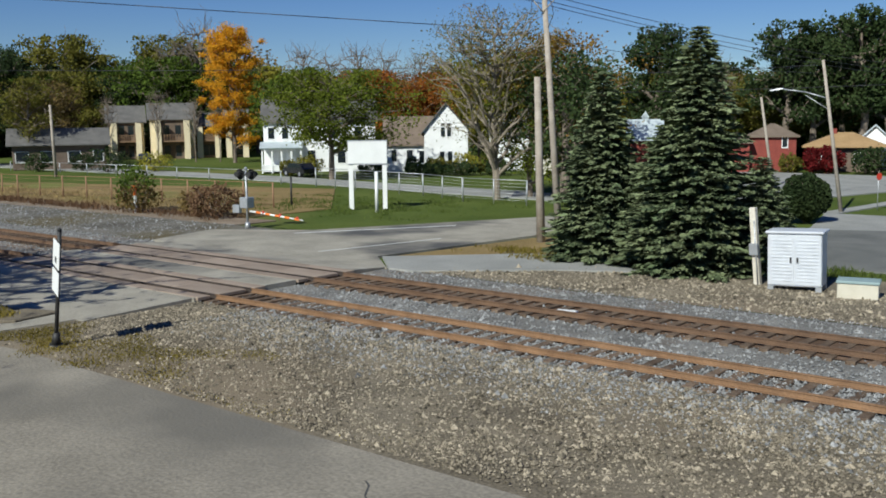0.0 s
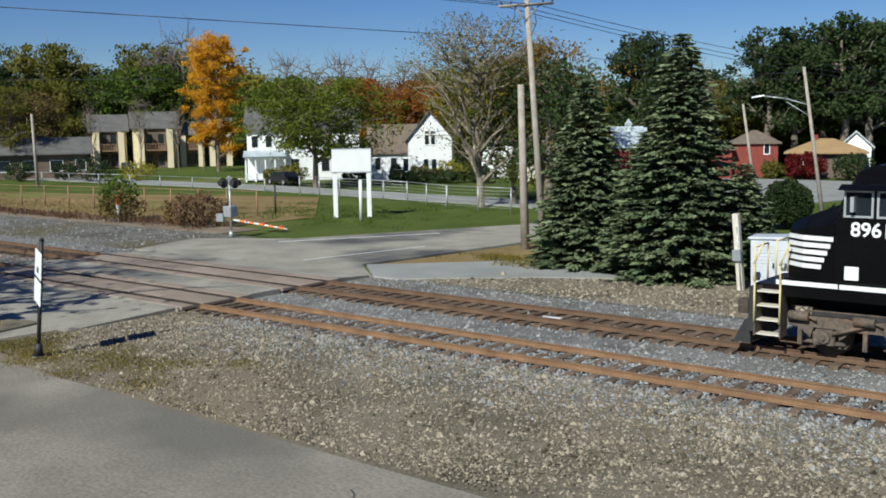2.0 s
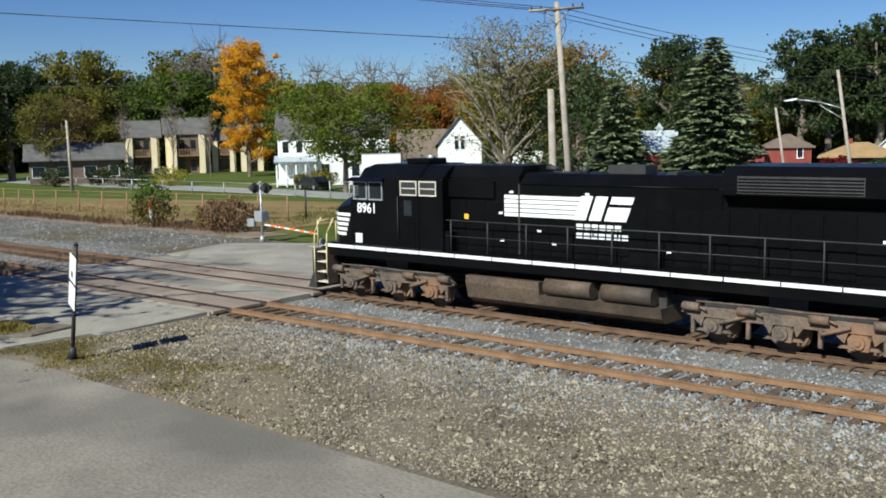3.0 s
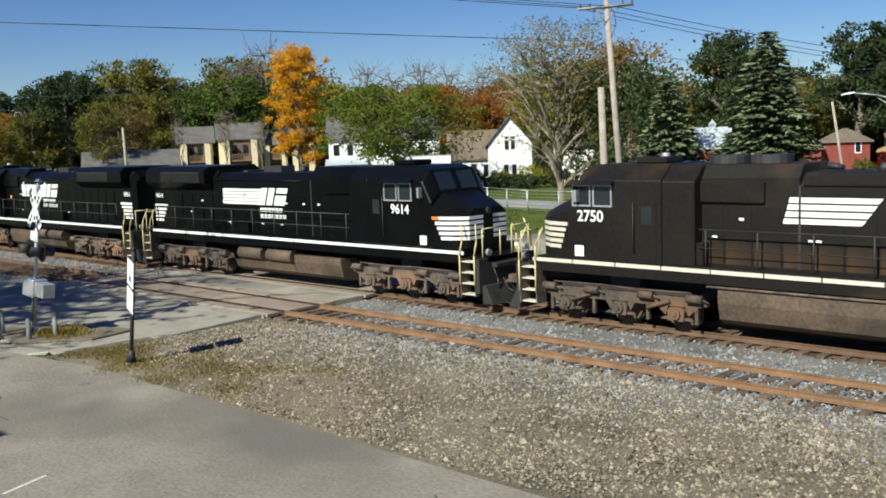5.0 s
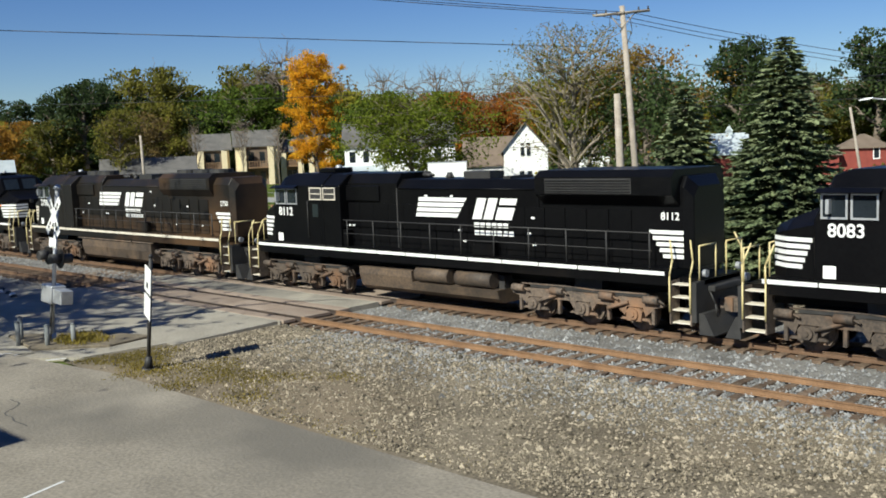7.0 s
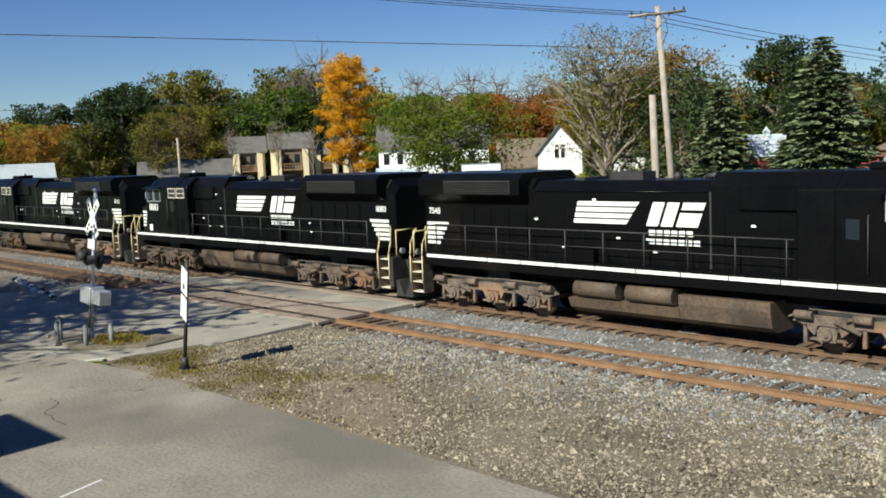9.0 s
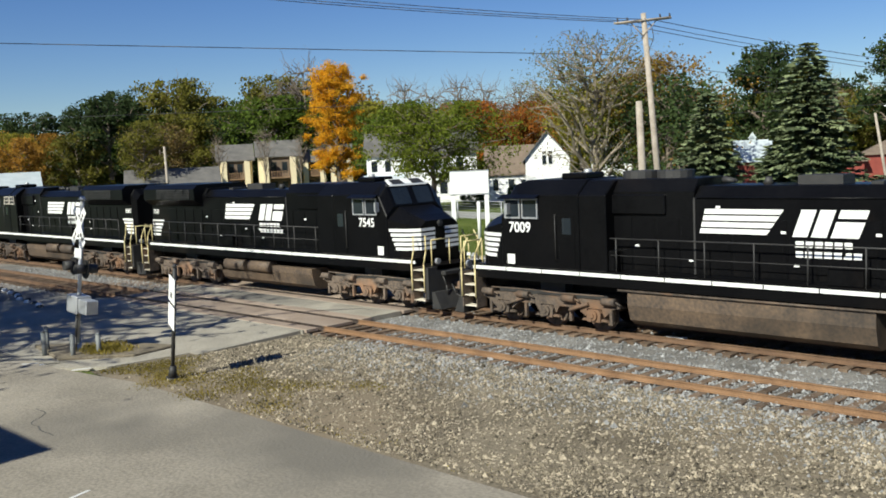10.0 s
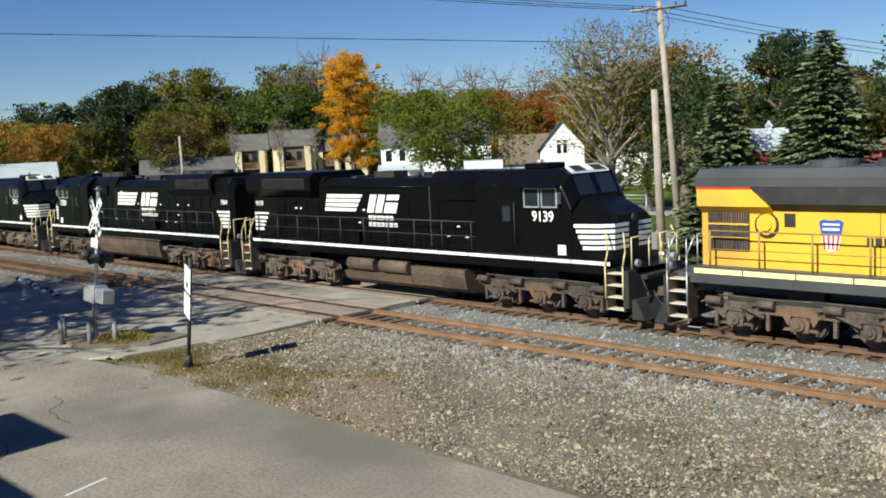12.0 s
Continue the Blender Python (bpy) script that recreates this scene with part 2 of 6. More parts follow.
def thing(name, m, label, category, group="", kind=""):
    ob = new(name)
    ob.matrix_basis = m
    return tagged(ob, label, category, group, kind)


def solid(name, shape, material, label, category, kind="", bevel=0.0, m=None):
    ob = new(name, shape.mesh(name, material, bevel))
    if m is not None:
        ob.matrix_basis = m
    return tagged(ob, label, category, "", kind)


def quads_mesh(name, centre, along, across, material):
    """Many small loose quads: half-vectors along and across round each centre (numpy, n x 3)."""
    n = len(centre)
    v = np.stack([centre - along - across * 0.6, centre + along * 0.2 - across, centre + along + across * 0.3, centre - along * 0.2 + across], 1).reshape(-1, 3)
    me = bpy.data.meshes.new(name)
    me.vertices.add(4 * n)
    me.vertices.foreach_set("co", v.astype(np.float32).ravel())
    me.loops.add(4 * n)
    me.loops.foreach_set("vertex_index", np.arange(4 * n, dtype=np.int32))
    me.polygons.add(n)
    me.polygons.foreach_set("loop_start", np.arange(0, 4 * n, 4, dtype=np.int32))
    me.materials.append(material)
    me.update(calc_edges=True)
    return me


def text_mesh(body, size, material):
    cu = bpy.data.curves.new("lettering", "FONT")
    cu.body, cu.size, cu.align_x, cu.align_y, cu.extrude, cu.offset = body, size, "CENTER", "CENTER", 0.002, size * 0.018
    ob = bpy.data.objects.new("lettering", cu)
    me = bpy.data.meshes.new_from_object(ob)
    bpy.data.objects.remove(ob)
    me.materials.clear()
    me.materials.append(material)
    return me


# ---------- ground and roads ----------
GZ = -0.14
D, S = 19.87, 4.40


def sheet(name, poly, z, material, label, category, depth=0.25):
    return solid(name, Shape().prism(poly, z - depth, z, "z"), material, label, category, "structure")


solid("ground", Shape().prism([(-3000, -3000), (3000, -3000), (3000, 3000), (-3000, 3000)], -1.0, GZ - 0.05, "z"), M_LAWN, "wide green lawn and open ground", "ground", "structure")
sheet("field", [(-140, 38.6), (-48, 38.6), (-48, 46.0), (-62, 60.0), (-100, 48.5), (-140, 44)], GZ + 0.0, M_FIELD, "dry yellow grass field behind a wire fence", "field")
sheet("verge", [(-140, 35.5), (-45, 35.5), (-45, 38.596), (-140, 38.596)], GZ + 0.01, mat("weedy_gravel", (0.16, 0.12, 0.085), (0.30, 0.24, 0.18), 0.6, 0.95, bump=1.0, fine=9, spec=0.1), "weedy brown verge beside the railway", "verge")

# gently uneven gravel bed under and beside the tracks
def gravel_bed(name, x0, x1, y0, y1, z, step, material, label):
    nx, ny = max(2, int((x1 - x0) / step)), max(2, int((y1 - y0) / step))
    s = Shape()
    v = []
    for j in range(ny + 1):
        for i in range(nx + 1):
            x, y = x0 + (x1 - x0) * i / nx, y0 + (y1 - y0) * j / ny
            edge = 0 if i in (0, nx) or j in (0, ny) else 1
            v.append((x, y, z + edge * 0.035 * noise.noise((x * 0.5, y * 0.5, 0)) + edge * 0.012 * noise.noise((x * 3, y * 3, 5))))
    s.add(v, [(j * (nx + 1) + i, j * (nx + 1) + i + 1, (j + 1) * (nx + 1) + i + 1, (j + 1) * (nx + 1) + i) for j in range(ny) for i in range(nx)], True)
    return solid(name, s, material, label, "gravel", "structure")


gravel_bed("gravel_bed", -27.2, 20, 12.0, 19.2, GZ + 0.03, 0.3, M_GRAVEL, "tan and grey loose gravel beside the rusty track")
gravel_bed("track_ballast", -200, 60, 19.2, 28.4, GZ - 0.01, 0.5, M_BALLAST, "grey crushed stone ballast under two tracks")
for _n_, _y in (("near_track_bed", D + 0.75), ("main_track_bed", D + S + 0.75)):
    gravel_bed(_n_, -200, -19, _y - 1.1, _y + 1.1, GZ + 0.012, 0.45, M_RUSTBED, "rust-stained ballast between the rails")
gravel_bed("main_track_bed_2", -19, 60, D + S - 0.35, D + S + 1.85, GZ + 0.012, 0.45, M_RUSTBED, "rust-stained ballast between the rails")
gravel_bed("far_gravel", -26.5, 30, 28.4, 36.4, GZ + 0.01, 0.4, M_GRAVEL, "pale gravel strip in front of the spruces")
gravel_bed("west_gravel", -140, -41.5, 28.4, 35.5, GZ + 0.01, 0.6, M_WEEDY, "blue-grey gravel west of the road crossing")
gravel_bed("near_west_gravel", -140, -44.5, 15.0, 19.2, GZ + 0.01, 0.6, M_BALLAST, "grey gravel beside the track west of the road")

sheet("pavement", [(-60, -40), (60, -40), (60, 11.9), (-8, 12.0), (-24.6, 12.15), (-28.5, 11.6), (-60, 11.6)], GZ + 0.05, M_LOT, "worn pale grey pavement with cracks and patches", "pavement")
sheet("road", [(-60, 11.605), (-28.5, 11.605), (-27.3, 12.6), (-26.6, 19.1), (-44.5, 19.1), (-46, 14.9), (-60, 13.5)], GZ + 0.055, M_ROAD, "grey asphalt road leading to the level crossing", "road")
sheet("road_north", [(-42.5, 28.3), (-26.4, 28.3), (-29.0, 30.5), (-27.6, 41.5), (-24.5, 55.0), (-22.0, 66.0), (-28.5, 66.0), (-33.0, 48.0), (-39.0, 36.0), (-44.0, 33.0)], GZ + 0.06, M_ROAD, "grey asphalt road curving away north of the crossing", "road")
sheet("lane", [(-26.3, 28.3), (-25.0, 28.3), (-21.0, 31.5), (-12.0, 36.3), (-12.0, 38.2), (-24.0, 35.0), (-28.8, 30.6)], GZ + 0.065, M_STREET, "pale worn lane turning off the road", "road")
sheet("street", [(-200, 66.5), (-140, 66.0), (-80, 65.0), (-44.0, 60.0), (-28.6, 58.0), (-28.6, 64.5), (-46.0, 65.5), (-80, 70.5), (-140, 72.0), (-200, 72.5)], GZ + 0.02, M_STREET, "pale grey residential street", "road")
sheet("parking_lot", [(-19.0, 38.5), (30, 38.5), (30, 53.5), (-13.1, 52.9), (-17.6, 51.0)], GZ + 0.03, M_PARK, "dark asphalt parking lot beyond the spruces", "parking lot")
sheet("driveway", [(-17.61, 51.01), (-13.1, 52.905), (30, 53.505), (30, 60.6), (-19.8, 60.3)], GZ + 0.03, M_STREET, "pale worn concrete drive beside the parking lot", "driveway")
sheet("footpath", [(-20.3, 60.4), (-19.2, 60.4), (-17.9, 72.5), (-15.6, 84.0), (-16.8, 84.0), (-18.9, 72.9)], GZ + 0.02, M_STREET, "narrow pale concrete footpath across the lawn", "footpath")
sheet("side_street", [(-28.4, 66.1), (-26.5, 66.1), (-23.7, 72.2), (-20.7, 83.0), (-15, 96), (-10, 104), (-24.9, 99.7), (-35.7, 101.4), (-50, 101), (-38, 80)], GZ + 0.03, M_STREET, "pale side street in front of the brick houses", "road")
sheet("dry_verge", [(-28.6, 31.2), (-24.2, 35.5), (-21.5, 36.6), (-27.2, 41.0)], GZ + 0.02, M_FIELD, "patch of dry grass between road and lane", "verge")

# painted lines and cracks on the pavement
for x, y, ln, w, rz in ((-27.7, 12.0, 0.55, 0.12, 68), (-29.3, 11.75, 0.6, 0.12, 57), (-16.9, 6.9, 0.95, 0.07, 110), (-29.9, 11.4, 0.5, 0.1, 60)):
    solid("road_marking", Shape().box(-ln / 2, ln / 2, -w / 2, w / 2, 0, 0.004), M_EDGE, "faded white painted line on worn pavement", "marking", m=pose(x, y, GZ + 0.051, 0, 0, rz))
for x, y, ln, w, rz in ((-36.3, 38.2, 9.0, 0.22, 58), (-31.5, 33.5, 7.0, 0.12, 78)):
    solid("road_marking", Shape().box(-ln / 2, ln / 2, -w / 2, w / 2, 0, 0.004), M_EDGE, "long white painted line along the road", "marking", m=pose(x, y, GZ + 0.062, 0, 0, rz))
M_CRACK = mat("tar_seal", (0.05, 0.05, 0.05), (0.09, 0.085, 0.08), 2, 0.9, bump=0.2)
for k in range(9):
    s = Shape()
    x, y, a = random.uniform(-26, -3), random.uniform(4.5, 11), random.uniform(0, 6.28)
    for i in range(14):
        x2, y2 = x + 0.22 * math.cos(a), y + 0.22 * math.sin(a)
        w = 0.012 + 0.008 * random.random()
        s.quad((x - w * math.sin(a), y + w * math.cos(a), 0), (x + w * math.sin(a), y - w * math.cos(a), 0), (x2 + w * math.sin(a), y2 - w * math.cos(a), 0), (x2 - w * math.sin(a), y2 + w * math.cos(a), 0))
        x, y, a = x2, y2, a + random.uniform(-0.5, 0.5)
    solid("pavement_crack", s, M_CRACK, "thin dark crack in the worn pavement", "crack", kind="structure", m=pose(0, 0, GZ + 0.054))

# ---------- tracks ----------
RAIL = [(-0.07, 0), (0.07, 0), (0.07, 0.02), (0.012, 0.035), (0.012, 0.115), (0.036, 0.125), (0.036, 0.15), (-0.036, 0.15), (-0.036, 0.125), (-0.012, 0.115), (-0.012, 0.035), (-0.07, 0.02)]
tie_mesh = Shape().box(-0.115, 0.115, -1.3, 1.3, -0.14, 0).mesh("tie", M_TIE, 0.012)
plate_mesh = Shape().box(-0.1, 0.1, -0.17, 0.17, 0, 0.012).mesh("tie_plate", M_RUSTDARK)
panel_mesh = Shape().box(-1.2, 1.2, -0.58, 0.58, -0.12, 0).mesh("panel", M_PANEL, 0.015)
side_mesh = Shape().box(-1.2, 1.2, -0.25, 0.25, -0.12, 0).mesh("panel", M_PANEL, 0.015)
# worn steel, its colour darkened for the shadow in the flangeway grooves
M_CROSSRAIL = mat("worn_rail_groove_shade", (0.045, 0.035, 0.03), (0.10, 0.075, 0.06), 2.0, 0.6, 0.2, bump=0.2)
for name, yc, mt, label in (("near_track", D + 0.75, M_RUST, "siding track with bright orange rusty rails"), ("main_track", D + S + 0.75, M_RUSTDARK, "main line track with dark rusty rails")):
    track = thing(name, pose(0, yc, 0), label, "railway track", kind="structure")
    for y in (-0.75, 0.75):
        for x0, x1, rm, lb in ((-220, -41.3, M_RUSTDARK, "dark rusty steel rail"), (-41.3, -26.3, M_CROSSRAIL, "worn rail in the crossing, darkened for the groove's shadow"), (-26.3, 80, mt, "rusty steel rail")):
            part("rail", Shape().prism([(y + p, -0.075 + q) for p, q in RAIL], x0, x1, "x"), rm, track, lb)
    for k in range(250):
        x = 12 - 0.53 * k
        if -41.2 < x < -26.3:
            continue
        tie = part("tie", tie_mesh, M_TIE, track)
        tie.matrix_basis = pose(x + random.uniform(-0.03, 0.03), random.uniform(-0.05, 0.05), -0.072 + random.uniform(-0.012, 0.004), 0, 0, random.uniform(-1.2, 1.2))
    for k in range(6):
        x = -27.6 - 2.42 * k
        part("panel", panel_mesh, M_PANEL, track).matrix_basis = pose(x, 0, 0.055 + random.uniform(-0.006, 0.006))
        for y in (-1.19, 1.19):
            part("panel", side_mesh, M_PANEL, track).matrix_basis = pose(x, y, 0.055 + random.uniform(-0.006, 0.006))
# pavement between and beside the tracks at the crossing
def ramp(x0, x1, y0, z0, y1, z1):
    s = Shape().add([(x0, y0, -0.3), (x1, y0, -0.3), (x1, y1, -0.3), (x0, y1, -0.3), (x0, y0, z0), (x1, y0, z0), (x1, y1, z1), (x0, y1, z1)],
                    [(3, 2, 1, 0), (4, 5, 6, 7), (0, 1, 5, 4), (1, 2, 6, 5), (2, 3, 7, 6), (3, 0, 4, 7)])
    solid("crossing_pavement", s, M_ROAD, "asphalt ramp of the level crossing", "road", "structure")


ramp(-41.6, -26.62, 15.2, GZ + 0.05, 19.1, 0.02)
ramp(-41.3, -26.5, 19.104, 0.02, 19.178, 0.03)
ramp(-41.3, -26.5, 22.1, 0.045, 23.55, 0.045)
ramp(-41.3, -26.5, 26.475, 0.045, 28.296, GZ + 0.068)

# loose stones, denser near the tracks
def stones(name, n, box, size, z, material, label, keep=None):
    x0, x1, y0, y1 = box
    rng = np.random.default_rng(len(name) + n)
    p = np.stack([rng.uniform(x0, x1, n), rng.uniform(y0, y1, n)], 1)
    if keep is not None:
        p = p[keep(p[:, 0], p[:, 1])]
    n = len(p)
    base = np.array([(1, 0, 0), (-0.9, 0.2, 0), (0.1, 1, 0), (0, -1, 0.1), (0.1, 0, 0.75)], float)
    base[:4, 2] -= 0.2
    face = np.array([(0, 2, 4), (2, 1, 4), (1, 3, 4), (3, 0, 4)])
    a = rng.uniform(0, 6.28, n)
    r = size * rng.lognormal(0, 0.35, n)
    v = base[None] * (r[:, None] * rng.uniform(0.7, 1.3, (n, 3)).T.reshape(3, n).T[:, 0:1])[:, :, None] * rng.uniform(0.6, 1.25, (n, 5, 3))
    c, s = np.cos(a)[:, None], np.sin(a)[:, None]
    w = np.stack([v[:, :, 0] * c - v[:, :, 1] * s + p[:, :1], v[:, :, 0] * s + v[:, :, 1] * c + p[:, 1:], v[:, :, 2] + z], 2).reshape(-1, 3)
    f = (face[None] + 5 * np.arange(n)[:, None, None]).reshape(-1, 3)
    me = bpy.data.meshes.new(name)
    me.from_pydata(w.tolist(), [], f.tolist())
    me.materials.append(material)
    return tagged(new(name, me), label, "gravel", "", "stuff")


def off_crossing(x, y):
    between = (np.abs(y - D - 0.75) < 1.1) | (np.abs(y - D - S - 0.75) < 1.1)
    return ((x > -26.4) | (x < -42)) & (~between | (np.sin(x * 91.7 + y * 57.3) > 0.55))


def gravel_patches(x, y):
    """Thinner where weeds grow beside the post, and in worn patches."""
    cover = 0.72 + 0.3 * np.sin(0.9 * x + 1.7 * np.sin(0.8 * y)) * np.sin(1.1 * y + 0.6 * x) - 0.5 * np.exp(-((x + 24) / 3.5) ** 2 - ((y - 13) / 1.6) ** 2)
    return np.abs(np.sin(x * 517.3 + y * 291.7)) < cover


stones("loose_gravel", 54000, (-26.5, -1, 12.2, 19.3), 0.031, GZ + 0.045, M_STONE, "loose tan and white gravel stones", gravel_patches)
stones("track_stones", 30000, (-60, 0, 18.6, 28.6), 0.036, GZ + 0.01, M_GREYSTONE, "grey ballast stones between the ties", off_crossing)
stones("siding_stones", 26000, (-24, 0, 15.5, 22.2), 0.034, GZ + 0.04, M_GREYSTONE, "grey ballast stones in and beside the siding", lambda x, y: (y - 15.5) / 3.2 > np.abs(np.sin(x * 313.7 + y * 171.3)))
stones("strip_stones", 6000, (-25, -3, 28.6, 33.5), 0.045, GZ + 0.02, M_STONE, "pale gravel stones by the lane", lambda x, y: (y - 28.3) < 0.8 * (x + 25.5) + 0.4)
stones("west_stones", 3500, (-75, -44, 28.5, 35.5), 0.038, GZ + 0.02, M_GREYSTONE, "grey gravel stones west of the road")
rng = random.Random(5)
for k in range(13):
    s = Shape().loft([[(r * math.cos(i * 1.047) * rng.uniform(0.8, 1.1), r * math.sin(i * 1.047) * rng.uniform(0.8, 1.1), z) for i in range(6)] for r, z in ((0.13, -0.06), (0.16, 0.05), (0.09, 0.13))])
    solid("kerb_stone", s, M_WHITE if k % 2 else M_DARK, "rough pale stone marking the road edge", "stone", m=pose(-50.5 + 0.72 * k, 18.2 - 0.14 * k + rng.uniform(-0.15, 0.15), GZ + 0.04, 0, 0, rng.uniform(0, 180)))


# blades of grass
def blades(name, n, inside, z, h, material, label):
    rng = np.random.default_rng(n)
    x0, x1, y0, y1 = inside
    c = np.stack([rng.uniform(x0, x1, n), rng.uniform(y0, y1, n)], 1)
    dens = np.array([noise.noise((p[0] * 0.55, p[1] * 0.55, 3.0)) for p in c])
    fade = np.minimum(np.minimum(c[:, 0] - x0, x1 - c[:, 0]) / (0.35 * (x1 - x0)), np.minimum(c[:, 1] - y0, (y1 - c[:, 1]) * 0.6) / (0.3 * (y1 - y0)))
    c = c[dens + 0.7 * (np.minimum(fade, 1) - 1) > rng.uniform(-0.45, 0.35, len(c))]
    n = len(c)
    hh = h * rng.uniform(0.4, 1.2, n)
    a = rng.uniform(0, 6.28, n)
    cen = np.stack([c[:, 0], c[:, 1], z + hh], 1)
    along = np.stack([rng.normal(0, 0.35, n) * hh, rng.normal(0, 0.35, n) * hh, hh], 1)
    across = np.stack([np.cos(a), np.sin(a), 0 * a], 1) * 0.012 * (1 + 6 * h)
    return tagged(new(name, quads_mesh(name, cen, along, across, material)), label, "grass", "", "stuff")


blades("moss_grass", 42000, (-28.4, -17.5, 11.6, 16.0), GZ + 0.035, 0.028, L_MOSS, "yellow-green short grass in the gravel")
blades("edge_grass", 3000, (-27.0, -10.0, 12.1, 13.0), GZ + 0.02, 0.025, L_MOSS, "thin yellow grass at the pavement edge")
blades("verge_weeds", 16000, (-110, -44, 35.6, 38.6), GZ, 0.22, L_WEED, "brown dead weeds along the railway verge")
blades("field_grass", 22000, (-110, -49, 38.7, 48), GZ, 0.14, mat("straw", (0.19, 0.14, 0.06), (0.32, 0.24, 0.11), 0.3, 0.9, bump=0, island=0.35, spec=0.1), "dry straw-coloured field grass")
blades("lawn_grass", 26000, (-62, -37.0, 41, 58), GZ - 0.03, 0.10, L_GRASS, "green mown lawn grass")
blades("strip_grass", 6000, (-28, -21, 33, 38), GZ, 0.10, L_MOSS, "dry grass between road and lane")
blades("lot_grass", 9000, (-19, -2, 34.4, 38.4), GZ, 0.12, L_GRASS, "rough grass beside the parking lot")


# ---------- locomotives ----------
LEN = 22.35


def sect(x, hw, zb, zs, zt, ht):
    return [(x, -hw, zb), (x, hw, zb), (x, hw, zs), (x, ht, zt), (x, -ht, zt), (x, -hw, zs)]


def ngon(cx, cz, r, n=12):
    return [(cx + r * math.cos(6.28319 * i / n), cz + r * math.sin(6.28319 * i / n)) for i in range(n)]


def wheelset_shape():
    s = Shape()
    for y in (-0.75, 0.75):
        s.prism(ngon(0, 0, 0.53, 24), y - 0.06, y + 0.06)
        s.prism(ngon(0, 0, 0.565, 24), (y - 0.06 if y > 0 else y + 0.03), (y - 0.03 if y > 0 else y + 0.06))
        s.prism(ngon(0, 0, 0.17, 10), y - 0.12, y + 0.12)
        for k in range(5):
            a = 6.28319 * k / 5
            s.prism(ngon(0.34 * math.cos(a), 0.34 * math.sin(a), 0.06, 6), y - 0.075, y + 0.075)
    s.tube((0, -0.75, 0), (0, 0.75, 0), 0.09, n=10)
    return s


WHEEL = wheelset_shape().mesh("wheelset", M_GRIME)
TRUCK = [(-2.8, 0.80), (-2.6, 0.98), (-1.35, 1.0), (-0.95, 0.90), (-0.5, 1.0), (0.5, 1.0), (0.95, 0.90), (1.35, 1.0), (2.6, 0.98), (2.8, 0.80), (2.5, 0.72), (2.2, 0.46), (2.12, 0.72), (1.58, 0.72),
         (1.5, 0.46), (1.2, 0.70), (0.5, 0.70), (0.34, 0.46), (0.26, 0.72), (-0.26, 0.72), (-0.34, 0.46), (-0.5, 0.70), (-1.2, 0.70), (-1.5, 0.46), (-1.58, 0.72), (-2.12, 0.72), (-2.2, 0.46), (-2.5, 0.72)]


def truck_frame_shape(side):
    s = Shape().prism(TRUCK, side * 1.06, side * 1.2)
    for x in (-1.85, 0, 1.85):
        s.prism([(x - 0.24, 0.32), (x + 0.24, 0.32), (x + 0.27, 0.6), (x + 0.18, 0.70), (x - 0.18, 0.70), (x - 0.27, 0.6)], side * 1.08, side * 1.27)
        s.prism(ngon(x, 0.52, 0.16, 12), side * 1.08, side * 1.34)
        s.prism(ngon(x, 0.52, 0.07, 8), side * 1.34, side * 1.38)
        s.prism([(x - 0.5, 0.34), (x + 0.5, 0.34), (x + 0.42, 0.41), (x - 0.42, 0.41)], side * 1.12, side * 1.22)
    for x in (-2.45, -0.92, 0.92, 2.45):
        s.tube((x - 0.24, side * 1.28, 0.98), (x + 0.24, side * 1.28, 0.98), 0.12, n=10)
        s.tube((x + 0.24, side * 1.28, 0.98), (x + 0.42, side * 1.28, 0.9), 0.03, n=6)
        s.box(x - 0.05, x + 0.05, side * 1.1, side * 1.2, 0.26, 0.72)
    for x in (-1.3, 1.3):
        s.tube((x - 0.35, side * 1.3, 0.62), (x + 0.35, side * 1.24, 0.86), 0.055, n=8)
    s.path([(-2.3, side * 1.3, 1.14), (-0.5, side * 1.3, 1.16), (0.6, side * 1.3, 1.12), (2.3, side * 1.3, 1.15)], 0.025, 6)
    return s


FRAMES = [truck_frame_shape(-1).mesh("truck_frame", M_GRIME), truck_frame_shape(1).mesh("truck_frame", M_GRIME)]
BOLSTER = Shape().box(-2.2, 2.2, -1.0, 1.0, 0.75, 1.1).box(-0.5, 0.5, -0.9, 0.9, 1.1, 1.46).mesh("bolster", M_DARK)


def couplers(loco, mt):
    for e in (-1, 1):
        s = Shape().box(e * 10.4, e * 10.95, -0.14, 0.14, 0.74, 1.0)
        s.prism([(e * 10.9, -0.2), (e * 11.16, -0.24), (e * 11.172, 0.02), (e * 11.0, 0.2), (e * 10.9, 0.16)], 0.68, 1.06, "z")
        part("coupler", s, M_GRIME, loco, "rusty knuckle coupler")
        h = Shape().path([(e * 10.62, 0.5, 0.95), (e * 10.85, 0.52, 0.62), (e * 11.1, 0.5, 0.5)], 0.03, 6)
        part("brake_hose", h, M_DARK, loco)


STEP = Shape().box(-0.3, 0.3, -0.15, 0.2, 0, 0.03).mesh("step", M_BUFF)


